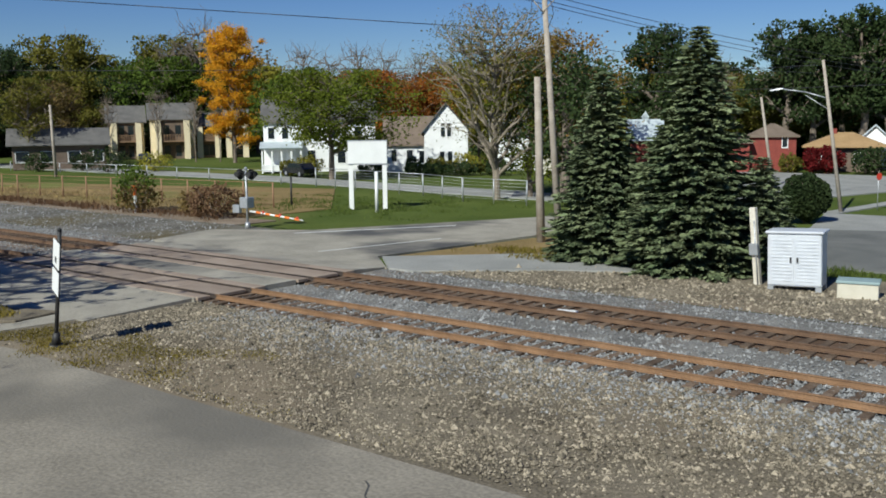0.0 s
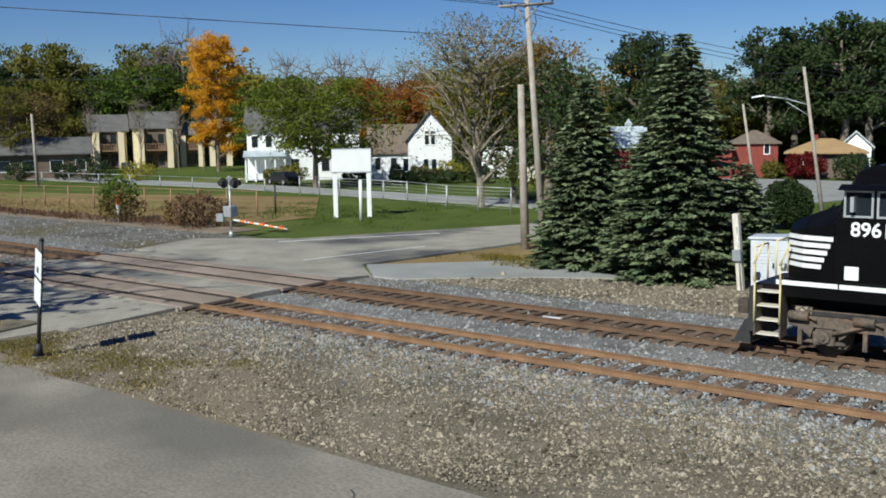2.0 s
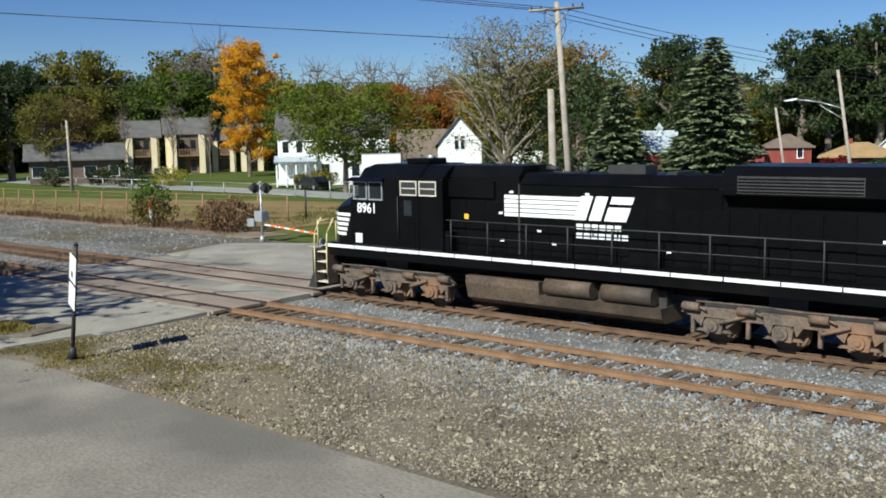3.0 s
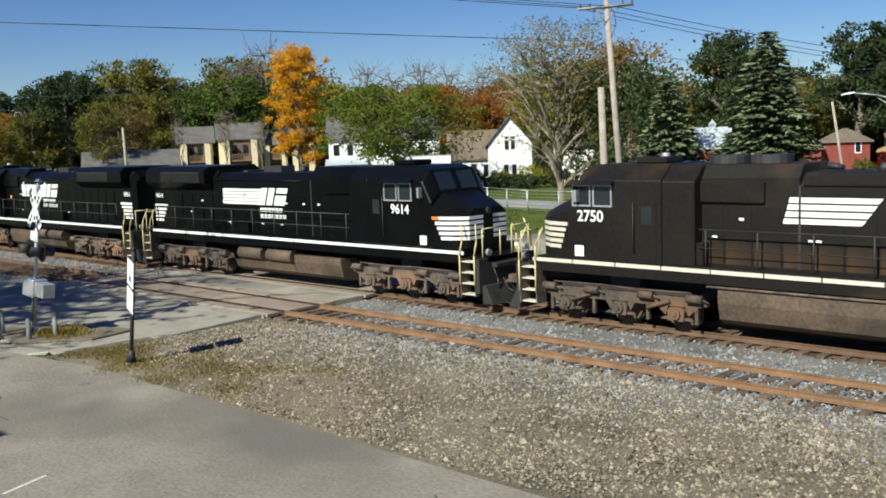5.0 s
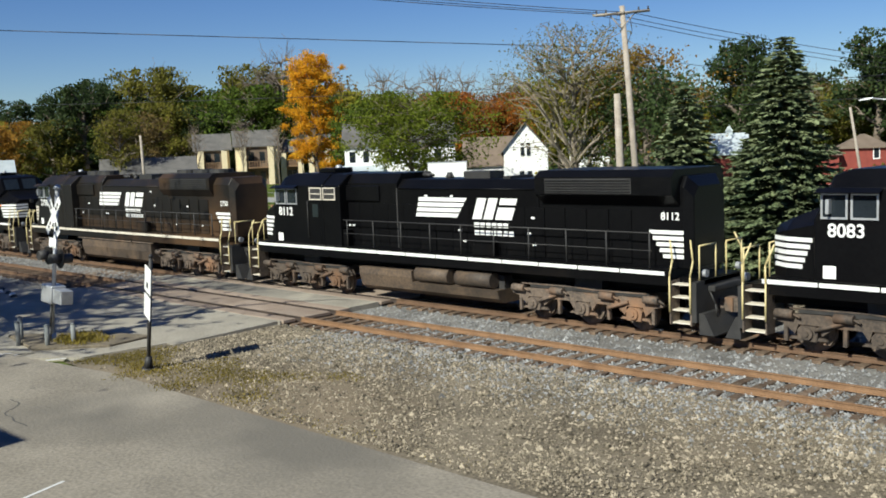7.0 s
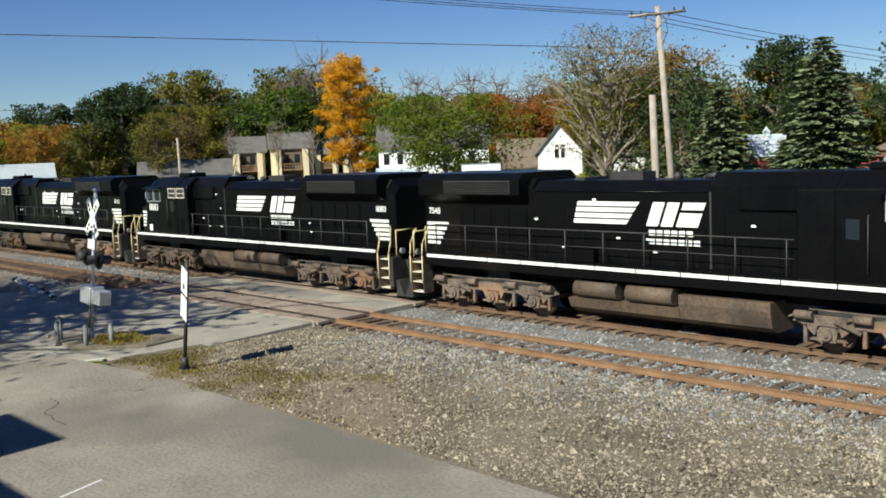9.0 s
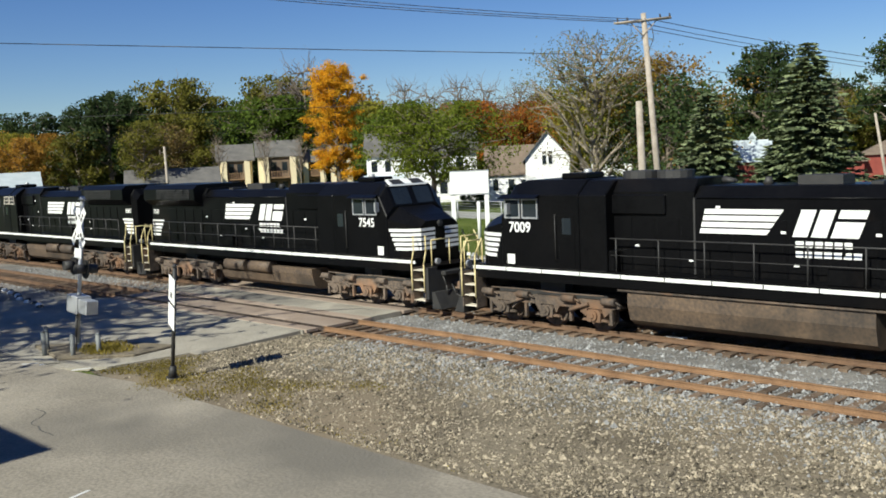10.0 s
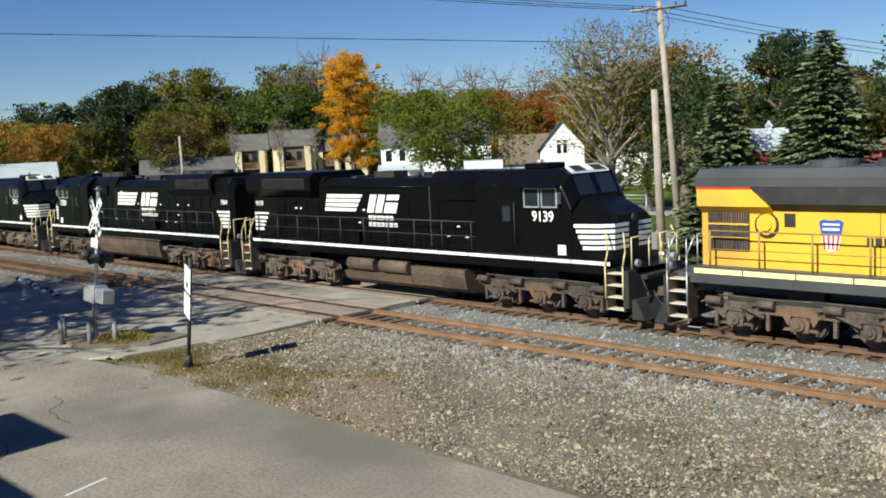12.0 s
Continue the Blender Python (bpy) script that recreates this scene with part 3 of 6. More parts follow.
def end_platform(loco, e, rail_mt, body_mt):
    """Pilot plate, steps and handrails at one end; e is -1 at the front."""
    before = set(loco.children)
    s = Shape().box(min(e * 10.25, e * 10.4), max(e * 10.25, e * 10.4), -1.45, 1.45, 0.5, 1.62)
    s.prism([(e * 10.4, 0.16), (e * 10.85, 0.16), (e * 10.55, 0.75), (e * 10.4, 0.75)], -1.3, 1.3)
    part("pilot", s, M_DARK, loco)
    part("end_deck", Shape().box(min(e * 9.55, e * 10.4), max(e * 9.55, e * 10.4), -1.0, 1.0, 1.5, 1.66), body_mt, loco)
    for side in (-1, 1):
        for k in range(4):
            part("step", STEP, M_BUFF, loco, "grimy step tread with pale edge").matrix_basis = pose(e * 9.92, side * 1.24, 0.42 + 0.36 * k)
        part("step_stringer", Shape().box(min(e * 9.58, e * 9.62), max(e * 9.58, e * 9.62), min(side * 1.0, side * 1.47), max(side * 1.0, side * 1.47), 0.4, 1.62).box(min(e * 10.22, e * 10.26), max(e * 10.22, e * 10.26), min(side * 1.0, side * 1.47), max(side * 1.0, side * 1.47), 0.4, 1.62), M_GRIME, loco)
        for x in (e * 9.6, e * 10.24):
            part("grab_rail", Shape().path([(x, side * 1.5, 0.75), (x, side * 1.5, 1.75), (x + e * 0.05, side * 1.42, 2.2), (x - e * 0.12, side * 1.25, 2.75)], 0.026, 6), rail_mt, loco, "painted yellow grab rail")
    for sd in (-1, 1):
        part("end_rail", Shape().path([(e * 10.36, sd * 1.2, 1.66), (e * 10.36, sd * 1.2, 2.6), (e * 10.36, sd * 0.3, 2.6), (e * 10.36, sd * 0.3, 1.66)], 0.024, 6), rail_mt, loco)
        part("ditch_light", Shape().prism(ngon(sd * 0.95, 1.82, 0.11, 12), e * 10.34, e * 10.46, "x"), M_GALV, loco, "round clear ditch light")
        part("hose", Shape().path([(e * 10.42, sd * 0.75, 1.3), (e * 10.6, sd * 0.76, 0.95), (e * 10.62, sd * 0.72, 0.6)], 0.028, 6), M_DARK, loco)
    part("anti_climber", Shape().box(min(e * 10.36, e * 10.6), max(e * 10.36, e * 10.6), -0.8, 0.8, 1.3, 1.45), M_DARK, loco, bevel=0.02)
    for ob in loco.children:
        if ob not in before:
            ob.matrix_basis = Matrix.Translation((0.33 if e > 0 else 0.0, 0, 0)) @ ob.matrix_basis


DOOR = Shape().box(-0.36, 0.36, -0.012, 0.012, -0.78, 0.78).box(0.24, 0.3, -0.03, 0.0, -0.1, 0.1).mesh("hood_door", M_BLACK, 0.004)
DOORD = Shape().box(-0.36, 0.36, -0.012, 0.012, -0.78, 0.78).mesh("hood_door", M_DUSTY, 0.004)
POST = Shape().tube((0, 0, 0), (0, 0, 1.0), 0.024, n=6).mesh("stanchion", M_DARK)
POSTY = Shape().tube((0, 0, 0), (0, 0, 1.0), 0.03, n=6).mesh("stanchion", mat("brown_handrail_paint", (0.30, 0.18, 0.05), (0.42, 0.27, 0.08), 2, 0.6, bump=0))
SEG = Shape().box(-0.73, 0.73, -0.01, 0.01, -0.055, 0.055).mesh("sill_stripe", M_WHITE)
SEGB = Shape().box(-0.73, 0.73, -0.01, 0.01, -0.055, 0.055).mesh("sill_stripe", M_BUFF)
SEGY = Shape().box(-0.73, 0.73, -0.01, 0.01, -0.07, 0.07).mesh("sill_stripe", mat("pale_yellow_stripe", (0.75, 0.62, 0.28), (0.85, 0.75, 0.42), 2, 0.5, bump=0))
SPEC = Shape().box(-0.07, 0.07, -0.006, 0.006, -0.035, 0.035).mesh("marking", M_WHITE)


def running_gear(loco, seg, post, body_mt, tank_mt, reservoirs):
    part("underframe", Shape().box(-9.55, 9.88, -1.42, 1.42, 1.46, 1.92).box(-10.3, 10.3, -0.5, 0.5, 1.1, 1.5), body_mt, loco)
    for side in (-1, 1):
        for k in range(13):
            part("sill_stripe", seg, M_WHITE, loco).matrix_basis = pose(-9.0 + 1.5 * k, side * 1.432, 1.80)
        for k in range(10):
            x = -3.9 + 1.46 * k
            part("stanchion", post, M_DARK, loco).matrix_basis = pose(x, side * 1.40, 1.92)
        part("handrail", Shape().tube((-4.1, side * 1.40, 2.92), (9.3, side * 1.40, 2.92), 0.022, n=6).tube((-4.1, side * 1.40, 2.42), (9.3, side * 1.40, 2.42), 0.014, n=5), post.materials[0], loco)
    tank = [(-1.32, 0.95), (-1.2, 0.5), (-0.95, 0.34), (0.95, 0.34), (1.2, 0.5), (1.32, 0.95), (1.32, 1.2 if reservoirs else 1.4), (-1.32, 1.2 if reservoirs else 1.4)]
    if reservoirs:
        part("fuel_tank", Shape().prism(tank, -3.4, -0.6, "x"), tank_mt, loco, "dirt-stained fuel tank")
        part("fuel_tank", Shape().prism([(p, min(q, 0.8)) for p, q in tank], -0.596, 3.4, "x"), tank_mt, loco, "dirt-stained lower fuel tank")
        part("tank_back", Shape().prism([(-0.9, 0.8), (0.9, 0.8), (0.9, 1.25), (-0.9, 1.25)], -0.596, 3.38, "x"), M_DARK, loco)
        for side in (-1, 1):
            for x in (-0.2, 1.75):
                part("air_reservoir", Shape().tube((x - 0.2, side * 1.14, 1.1), (x + 1.4, side * 1.14, 1.1), 0.27, n=14), tank_mt, loco, "grimy cylindrical air tank")
    else:
        part("fuel_tank", Shape().prism(tank, -3.6, 3.6, "x"), tank_mt, loco, "dirt-stained fuel tank")
        for side in (-1, 1):
            part("pipe", Shape().path([(-3.9, side * 1.36, 1.38), (3.9, side * 1.36, 1.38)], 0.035, 6), M_GRIME, loco)
    for x in (-6.75, 6.75):
        for fr in FRAMES:
            part("truck_frame", fr, M_GRIME, loco, "brown grimy truck side frame").matrix_basis = pose(x, 0, 0)
        part("bolster", BOLSTER, M_DARK, loco).matrix_basis = pose(x, 0, 0)
        for dx in (-1.85, 0, 1.85):
            w = part("wheelset", WHEEL, M_GRIME, loco)
            w.matrix_basis = pose(x + dx, 0, 0.53)
            WHEELS.append((w, x + dx))
    couplers(loco, M_GRIME)


WHEELS = []


def decal(loco, side, x, y, z, shape, mt, label="", name="marking"):
    """A flat shape drawn in reading direction u and height v, laid on one side of the loco."""
    ob = part(name, shape, mt, loco, label)
    ob.matrix_basis = pose(x, side * y, z, 90, 0, 0 if side < 0 else 180)
    return ob


def poly_plate(*polys):
    s = Shape()
    for p in polys:
        s.prism(p, 0, 0.006, "z")
    return s


STRIPES = poly_plate(*[[(-2.25 - 0.05 * k, 0.30 - 0.18 * k), (0.05 - 0.13 * k, 0.30 - 0.18 * k), (-0.06 - 0.13 * k, 0.165 - 0.18 * k), (-2.28 - 0.05 * k, 0.165 - 0.18 * k)] for k in range(4)]).mesh("emblem_stripes", M_WHITE)
SOLIDSTRIPES = poly_plate(*[[(-2.25, 0.26 - 0.135 * k), (0.5, 0.26 - 0.135 * k), (0.5, 0.15 - 0.135 * k), (-2.25, 0.15 - 0.135 * k)] for k in range(5)]).mesh("emblem_stripes", M_WHITE)
BLOCKS = poly_plate([(0.26, -0.40), (0.66, -0.40), (0.92, 0.30), (0.52, 0.30)], [(0.76, -0.40), (1.16, -0.40), (1.42, 0.30), (1.02, 0.30)], [(1.27, -0.40), (1.98, -0.40), (2.14, 0.0), (1.42, 0.0)], [(1.46, 0.09), (2.17, 0.09), (2.25, 0.30), (1.54, 0.30)]).mesh("emblem_shape", M_WHITE)
BARS = poly_plate(*[[(u, v), (u + w, v), (u + w, v + 0.16), (u, v + 0.16)] for v, words in ((0.05, ((0, 0.22), (0.27, 0.2), (0.52, 0.2), (0.77, 0.2), (1.02, 0.2), (1.27, 0.2))), (-0.21, ((0, 0.2), (0.25, 0.2), (0.5, 0.2), (0.75, 0.2), (1.0, 0.2), (1.25, 0.2), (1.5, 0.2)))) for u, w in words]).mesh("lettering", M_WHITE)
NOSE_STRIPES = [2.18, 2.35, 2.52, 2.69, 2.86]


def freight_locomotive(number, emd=False, dusty=False, lit_boards=False, solid_emblem=False, num_x=-7.3, emblem_x=0.3):
    """A six-axle wide-cab diesel; its front looks along -x, the rail heads lie at z = 0."""
    body = M_DUSTY if dusty else M_BLACK
    loco = thing("diesel_locomotive", pose(0, 0, 0),
                 ("dust-browned black" if dusty else "glossy black") + " six-axle diesel locomotive with white stripes on the rails", "locomotive", "locomotives of the train")
    running_gear(loco, SEGB if dusty else SEG, POST, body, M_TANK, not emd)
    # nose and cab
    nose = [(-9.6, 0.95, 3.02, 3.22, 0.7), (-9.15, 1.28, 3.12, 3.42, 0.8), (-8.35, 1.44, 3.3, 3.74, 0.85)]
    part("nose", Shape().loft([sect(x, hw, 1.9, zs, zt, ht) for x, hw, zs, zt, ht in nose]), body, loco)
    part("cab", Shape().loft([sect(-8.35, 1.48, 1.9, 3.42, 3.78, 1.1), sect(-7.98, 1.48, 1.9, 4.12, 4.52, 1.12), sect(-7.6, 1.48, 1.9, 4.22, 4.66, 0.95), sect(-5.2, 1.48, 1.9, 4.22, 4.66, 0.95)]), body, loco, bevel=0.03)
    part("electrical_cabinet", Shape().loft([sect(x, 1.465, 1.9, 4.2, 4.62, 0.95) for x in (-5.196, -4.2)]), body, loco, bevel=0.03)
    part("cab_roof_unit", Shape().box(-6.6, -5.6, -0.5, 0.5, 4.64, 4.84), body, loco, bevel=0.05)
    for y in (-0.55, 0.55):
        part("windshield", Shape().quad((-8.335, y - 0.42, 3.83), (-8.335, y + 0.42, 3.83), (-8.04, y + 0.42, 4.44), (-8.04, y - 0.42, 4.44)), M_GLASS, loco, "dark glass windshield")
    wf = M_BUFF if lit_boards else M_WHITE
    if lit_boards:
        part("number_board", Shape().add([(-8.03, -0.95, 4.50), (-8.03, 0.95, 4.50), (-7.66, 0.85, 4.69), (-7.66, -0.85, 4.69), (-8.0, -0.95, 4.58), (-8.0, 0.95, 4.58), (-7.66, 0.85, 4.76), (-7.66, -0.85, 4.76)], [(0, 1, 2, 3), (4, 5, 6, 7), (0, 1, 5, 4), (1, 2, 6, 5), (2, 3, 7, 6), (3, 0, 4, 7)]), M_WHITE, loco, "white number board over the windshield")
        for sd in (-1, 1):
            part("number_panel", Shape().add([(-8.012, sd * 0.5 - 0.3, 4.585), (-8.012, sd * 0.5 + 0.3, 4.585), (-7.72, sd * 0.5 + 0.28, 4.742), (-7.72, sd * 0.5 - 0.28, 4.742)], [(0, 1, 2, 3)]), M_DARK, loco, "dark number panel")
    part("headlight", Shape().prism(ngon(0, 3.1, 0.12, 12), -9.66, -9.58, "x").prism(ngon(0, 3.1, 0.08, 12), -9.67, -9.6, "x"), M_DARK, loco)
    for side in (-1, 1):
        for x0 in (num_x - 0.62, num_x + 0.11):
            fr = Shape()
            for a, b, c, d in ((x0, x0 + 0.66, 3.46, 3.51), (x0, x0 + 0.66, 4.05, 4.10), (x0, x0 + 0.05, 3.51, 4.05), (x0 + 0.61, x0 + 0.66, 3.51, 4.05)):
                fr.box(a, b, min(side * 1.47, side * 1.51), max(side * 1.47, side * 1.51), c, d)
            win = part("cab_window", Shape().box(x0 + 0.04, x0 + 0.62, min(side * 1.475, side * 1.49), max(side * 1.475, side * 1.49), 3.5, 4.06), M_GLASS, loco, "dark cab side window")
            part("window_frame", fr, M_GALV, win, "pale metal window frame")
        part("window_awning", Shape().prism([(side * 1.47, 4.2), (side * 1.72, 4.1), (side * 1.72, 4.12), (side * 1.47, 4.23)], num_x - 0.7, num_x + 0.85, "x"), body, loco)
        part("mirror", Shape().box(-7.98, -7.9, min(side * 1.5, side * 1.68), max(side * 1.5, side * 1.68), 3.6, 3.95), M_GALV, loco)
        # white stripes round the nose
        for k, z in enumerate(NOSE_STRIPES):
            xa = -8.4 - 0.07 * (4 - k)
            def hw(x):
                return 1.28 + (x + 9.15) / 0.8 * 0.16 if x > -9.15 else 0.95 + (x + 9.6) / 0.45 * 0.33
            pts = [xa, -9.15, -9.6]
            s = Shape()
            for a, b in zip(pts, pts[1:]):
                s.quad((a, side * (hw(a) + 0.008), z), (b, side * (hw(b) + 0.008), z), (b, side * (hw(b) + 0.008), z + 0.11), (a, side * (hw(a) + 0.008), z + 0.11))
            s.quad((-9.608, side * 0.95, z), (-9.608, side * 0.25, z), (-9.608, side * 0.25, z + 0.11), (-9.608, side * 0.95, z + 0.11))
            part("nose_stripe", s, M_BUFF if dusty else M_WHITE, loco, "white painted stripe")
            part("rear_stripe", Shape().box(9.0 + 0.11 * (4 - k), 10.1, min(side * 1.0, side * 1.012), max(side * 1.0, side * 1.012), z, z + 0.11), M_WHITE, loco, "white painted stripe")
        decal(loco, side, num_x, 1.486, 3.17, text_mesh(number, 0.46, M_WHITE), M_WHITE, "white road number " + number, "road_number")
        decal(loco, side, 9.68, 1.012, 3.36, text_mesh(number, 0.30, M_WHITE), M_WHITE, "white road number " + number, "road_number")
        sx = emblem_x
        yy = 1.036
        decal(loco, side, sx, yy, 3.50, SOLIDSTRIPES if solid_emblem else STRIPES, M_WHITE, "white slanting emblem stripes", "emblem_stripes")
        decal(loco, side, sx, yy, 3.50, BLOCKS, M_WHITE, "white block emblem", "emblem_shape")
        decal(loco, side, sx + (0.35 if side < 0 else -0.35), yy, 2.78, BARS, M_WHITE, "rows of white lettering bars", "lettering")
        decal(loco, side, -7.95, 1.486, 2.15, poly_plate([(-0.16, -0.16), (0.16, -0.16), (0.16, 0.16), (-0.16, 0.16)]), M_WHITE, "small white label plate")
        rs = random.Random(int(number))
        for k in range(13):
            part("stencil", SPEC, M_WHITE, loco).matrix_basis = pose(rs.uniform(-5, 8.5), side * 1.052, rs.choice((2.35, 2.7, 3.2, 3.85)), 0, 0, 0)
        # hood doors
        for k in range(17):
            x = -4.75 + 0.80 * k
            part("hood_door", DOORD if dusty else DOOR, body, loco).matrix_basis = pose(x, side * 1.022, 2.75)
    # long hood
    part("equipment_hood", Shape().loft([sect(x, 1.02, 1.9, 4.28, 4.64, 0.75) for x in (-5.2, -1.5)]), body, loco, bevel=0.02)
    part("engine_hood", Shape().loft([sect(x, 1.02, 1.9, 4.1, 4.42, 0.7) for x in (-1.5, 5.0)]), body, loco, bevel=0.02)
    part("radiator_hood", Shape().loft([sect(x, 1.0, 1.9, 4.2, 4.5, 0.8) for x in (5.0, 10.1)] + [sect(10.35, 0.85, 1.9, 3.9, 4.2, 0.6)]), body, loco, bevel=0.02)
    wing = 1.22 if emd else 1.46
    rw = [(-wing, 3.98), (-wing, 4.5), (-wing + 0.25, 4.70), (wing - 0.25, 4.70), (wing, 4.5), (wing, 3.98), (1.0, 3.66), (-1.0, 3.66)]
    part("radiator", Shape().loft([[(x, p, q) for p, q in rw] for x in ((4.6, 8.9) if emd else (5.2, 10.0))]), body, loco)
    if emd:
        for x in (5.3, 6.7, 8.1, -3.9, -2.7):
            part("roof_fan", Shape().prism(ngon(x, 0, 0.55, 16), 4.55, 4.86, "z"), M_DARK, loco)
    part("antenna", Shape().tube((-5.9, 0.0, 4.82), (-5.9, 0.0, 4.95), 0.16, 0.1, 12), M_GALV, loco, "small pale antenna dome")
    part("bell", Shape().tube((0.2, 0, 4.42), (0.2, 0, 4.62), 0.16, 0.08, 10), M_DARK, loco)
    part("lifting_lug", Shape().box(3.2, 3.5, -0.6, 0.6, 4.4, 4.5), M_DARK, loco)
    for side in (-1, 1):
        gw = 1.215 if emd else 1.455
        gr = part("radiator_grille", Shape().box(5.6, 8.7, min(side * gw, side * (gw + 0.02)), max(side * gw, side * (gw + 0.02)), 4.02, 4.46), M_DARK, loco, "dark slatted radiator grille")
        for k in range(5):
            part("slat", Shape().box(5.62, 8.68, min(side * (gw + 0.02), side * (gw + 0.045)), max(side * (gw + 0.02), side * (gw + 0.045)), 4.06 + 0.08 * k, 4.085 + 0.08 * k), body, gr)
        part("deck_box", Shape().box(-5.1, -4.0, min(side * 1.03, side * 1.36), max(side * 1.03, side * 1.36), 1.92, 2.55), body, loco, bevel=0.02)
        part("deck_box", Shape().box(2.4, 3.3, min(side * 1.03, side * 1.3), max(side * 1.03, side * 1.3), 1.92, 2.4), body, loco, bevel=0.02)
        if number == "9614":
            part("marker_light", Shape().box(-8.62, -8.36, min(side * 1.44, side * 1.47), max(side * 1.44, side * 1.47), 2.86, 2.97), M_ORANGE, loco, "small orange marker light")
        part("cab_door", Shape().box(-5.95, -5.35, min(side * 1.48, side * 1.495), max(side * 1.48, side * 1.495), 1.98, 3.6), body, loco, bevel=0.006)
        part("door_window", Shape().box(-5.82, -5.48, min(side * 1.495, side * 1.502), max(side * 1.495, side * 1.502), 3.0, 3.5), M_GLASS, loco)
        part("grab_iron", Shape().path([(-6.05, side * 1.48, 2.2), (-6.05, side * 1.56, 2.2), (-6.05, side * 1.56, 3.6), (-6.05, side * 1.48, 3.6)], 0.018, 5), M_DARK, loco)
        part("hood_seam", Shape().box(-1.52, -1.46, min(side * 1.02, side * 1.045), max(side * 1.02, side * 1.045), 1.95, 4.1), M_DARK, loco)
        part("roof_edge", Shape().tube((-1.4, side * 1.03, 4.1), (4.9, side * 1.03, 4.1), 0.025, n=6), body, loco)
    part("exhaust_pipe", Shape().box(1.2, 2.4, -0.35, 0.35, 4.4, 4.66), M_DARK, loco)
    part("air_intake", Shape().box(-4.6, -2.4, -1.12, 1.12, 3.62, 4.2), body, loco, bevel=0.03)
    for side in (-1, 1):
        if number in ("8961", "8112", "8083"):
            for fx in (-5.95, -5.12):
                y0 = 1.48
                fr = Shape()
                for a, b, c, d in ((fx - 0.03, fx + 0.71, 4.10, 4.14), (fx - 0.03, fx + 0.71, 3.88, 3.91), (fx - 0.03, fx + 0.71, 3.66, 3.7), (fx - 0.03, fx + 0.01, 3.7, 4.10), (fx + 0.67, fx + 0.71, 3.7, 4.10)):
                    fr.box(a, b, min(side * y0, side * (y0 + 0.03)), max(side * y0, side * (y0 + 0.03)), c, d)
                gr = part("intake_louvre", Shape().box(fx, fx + 0.68, min(side * (y0 - 0.02), side * (y0 + 0.01)), max(side * (y0 - 0.02), side * (y0 + 0.01)), 3.68, 4.12), M_DARK, loco, "dark intake grille")
                part("louvre_frame", fr, M_BUFF, gr, "pale edge of an intake grille")
        if number == "8961":
            part("warning_placard", Shape().box(-3.62, -3.45, min(side * 1.045, side * 1.06), max(side * 1.045, side * 1.06), 2.95, 3.12), M_YELLOW, loco, "small yellow warning placard")
    part("horn", Shape().tube((-0.9, 0.3, 4.5), (-1.3, 0.3, 4.55), 0.05, 0.1).tube((-0.9, 0.15, 4.5), (-1.25, 0.15, 4.55), 0.05, 0.09), M_DARK, loco)
    for e in (-1, 1):
        end_platform(loco, e, M_YRAIL, body)
    return loco


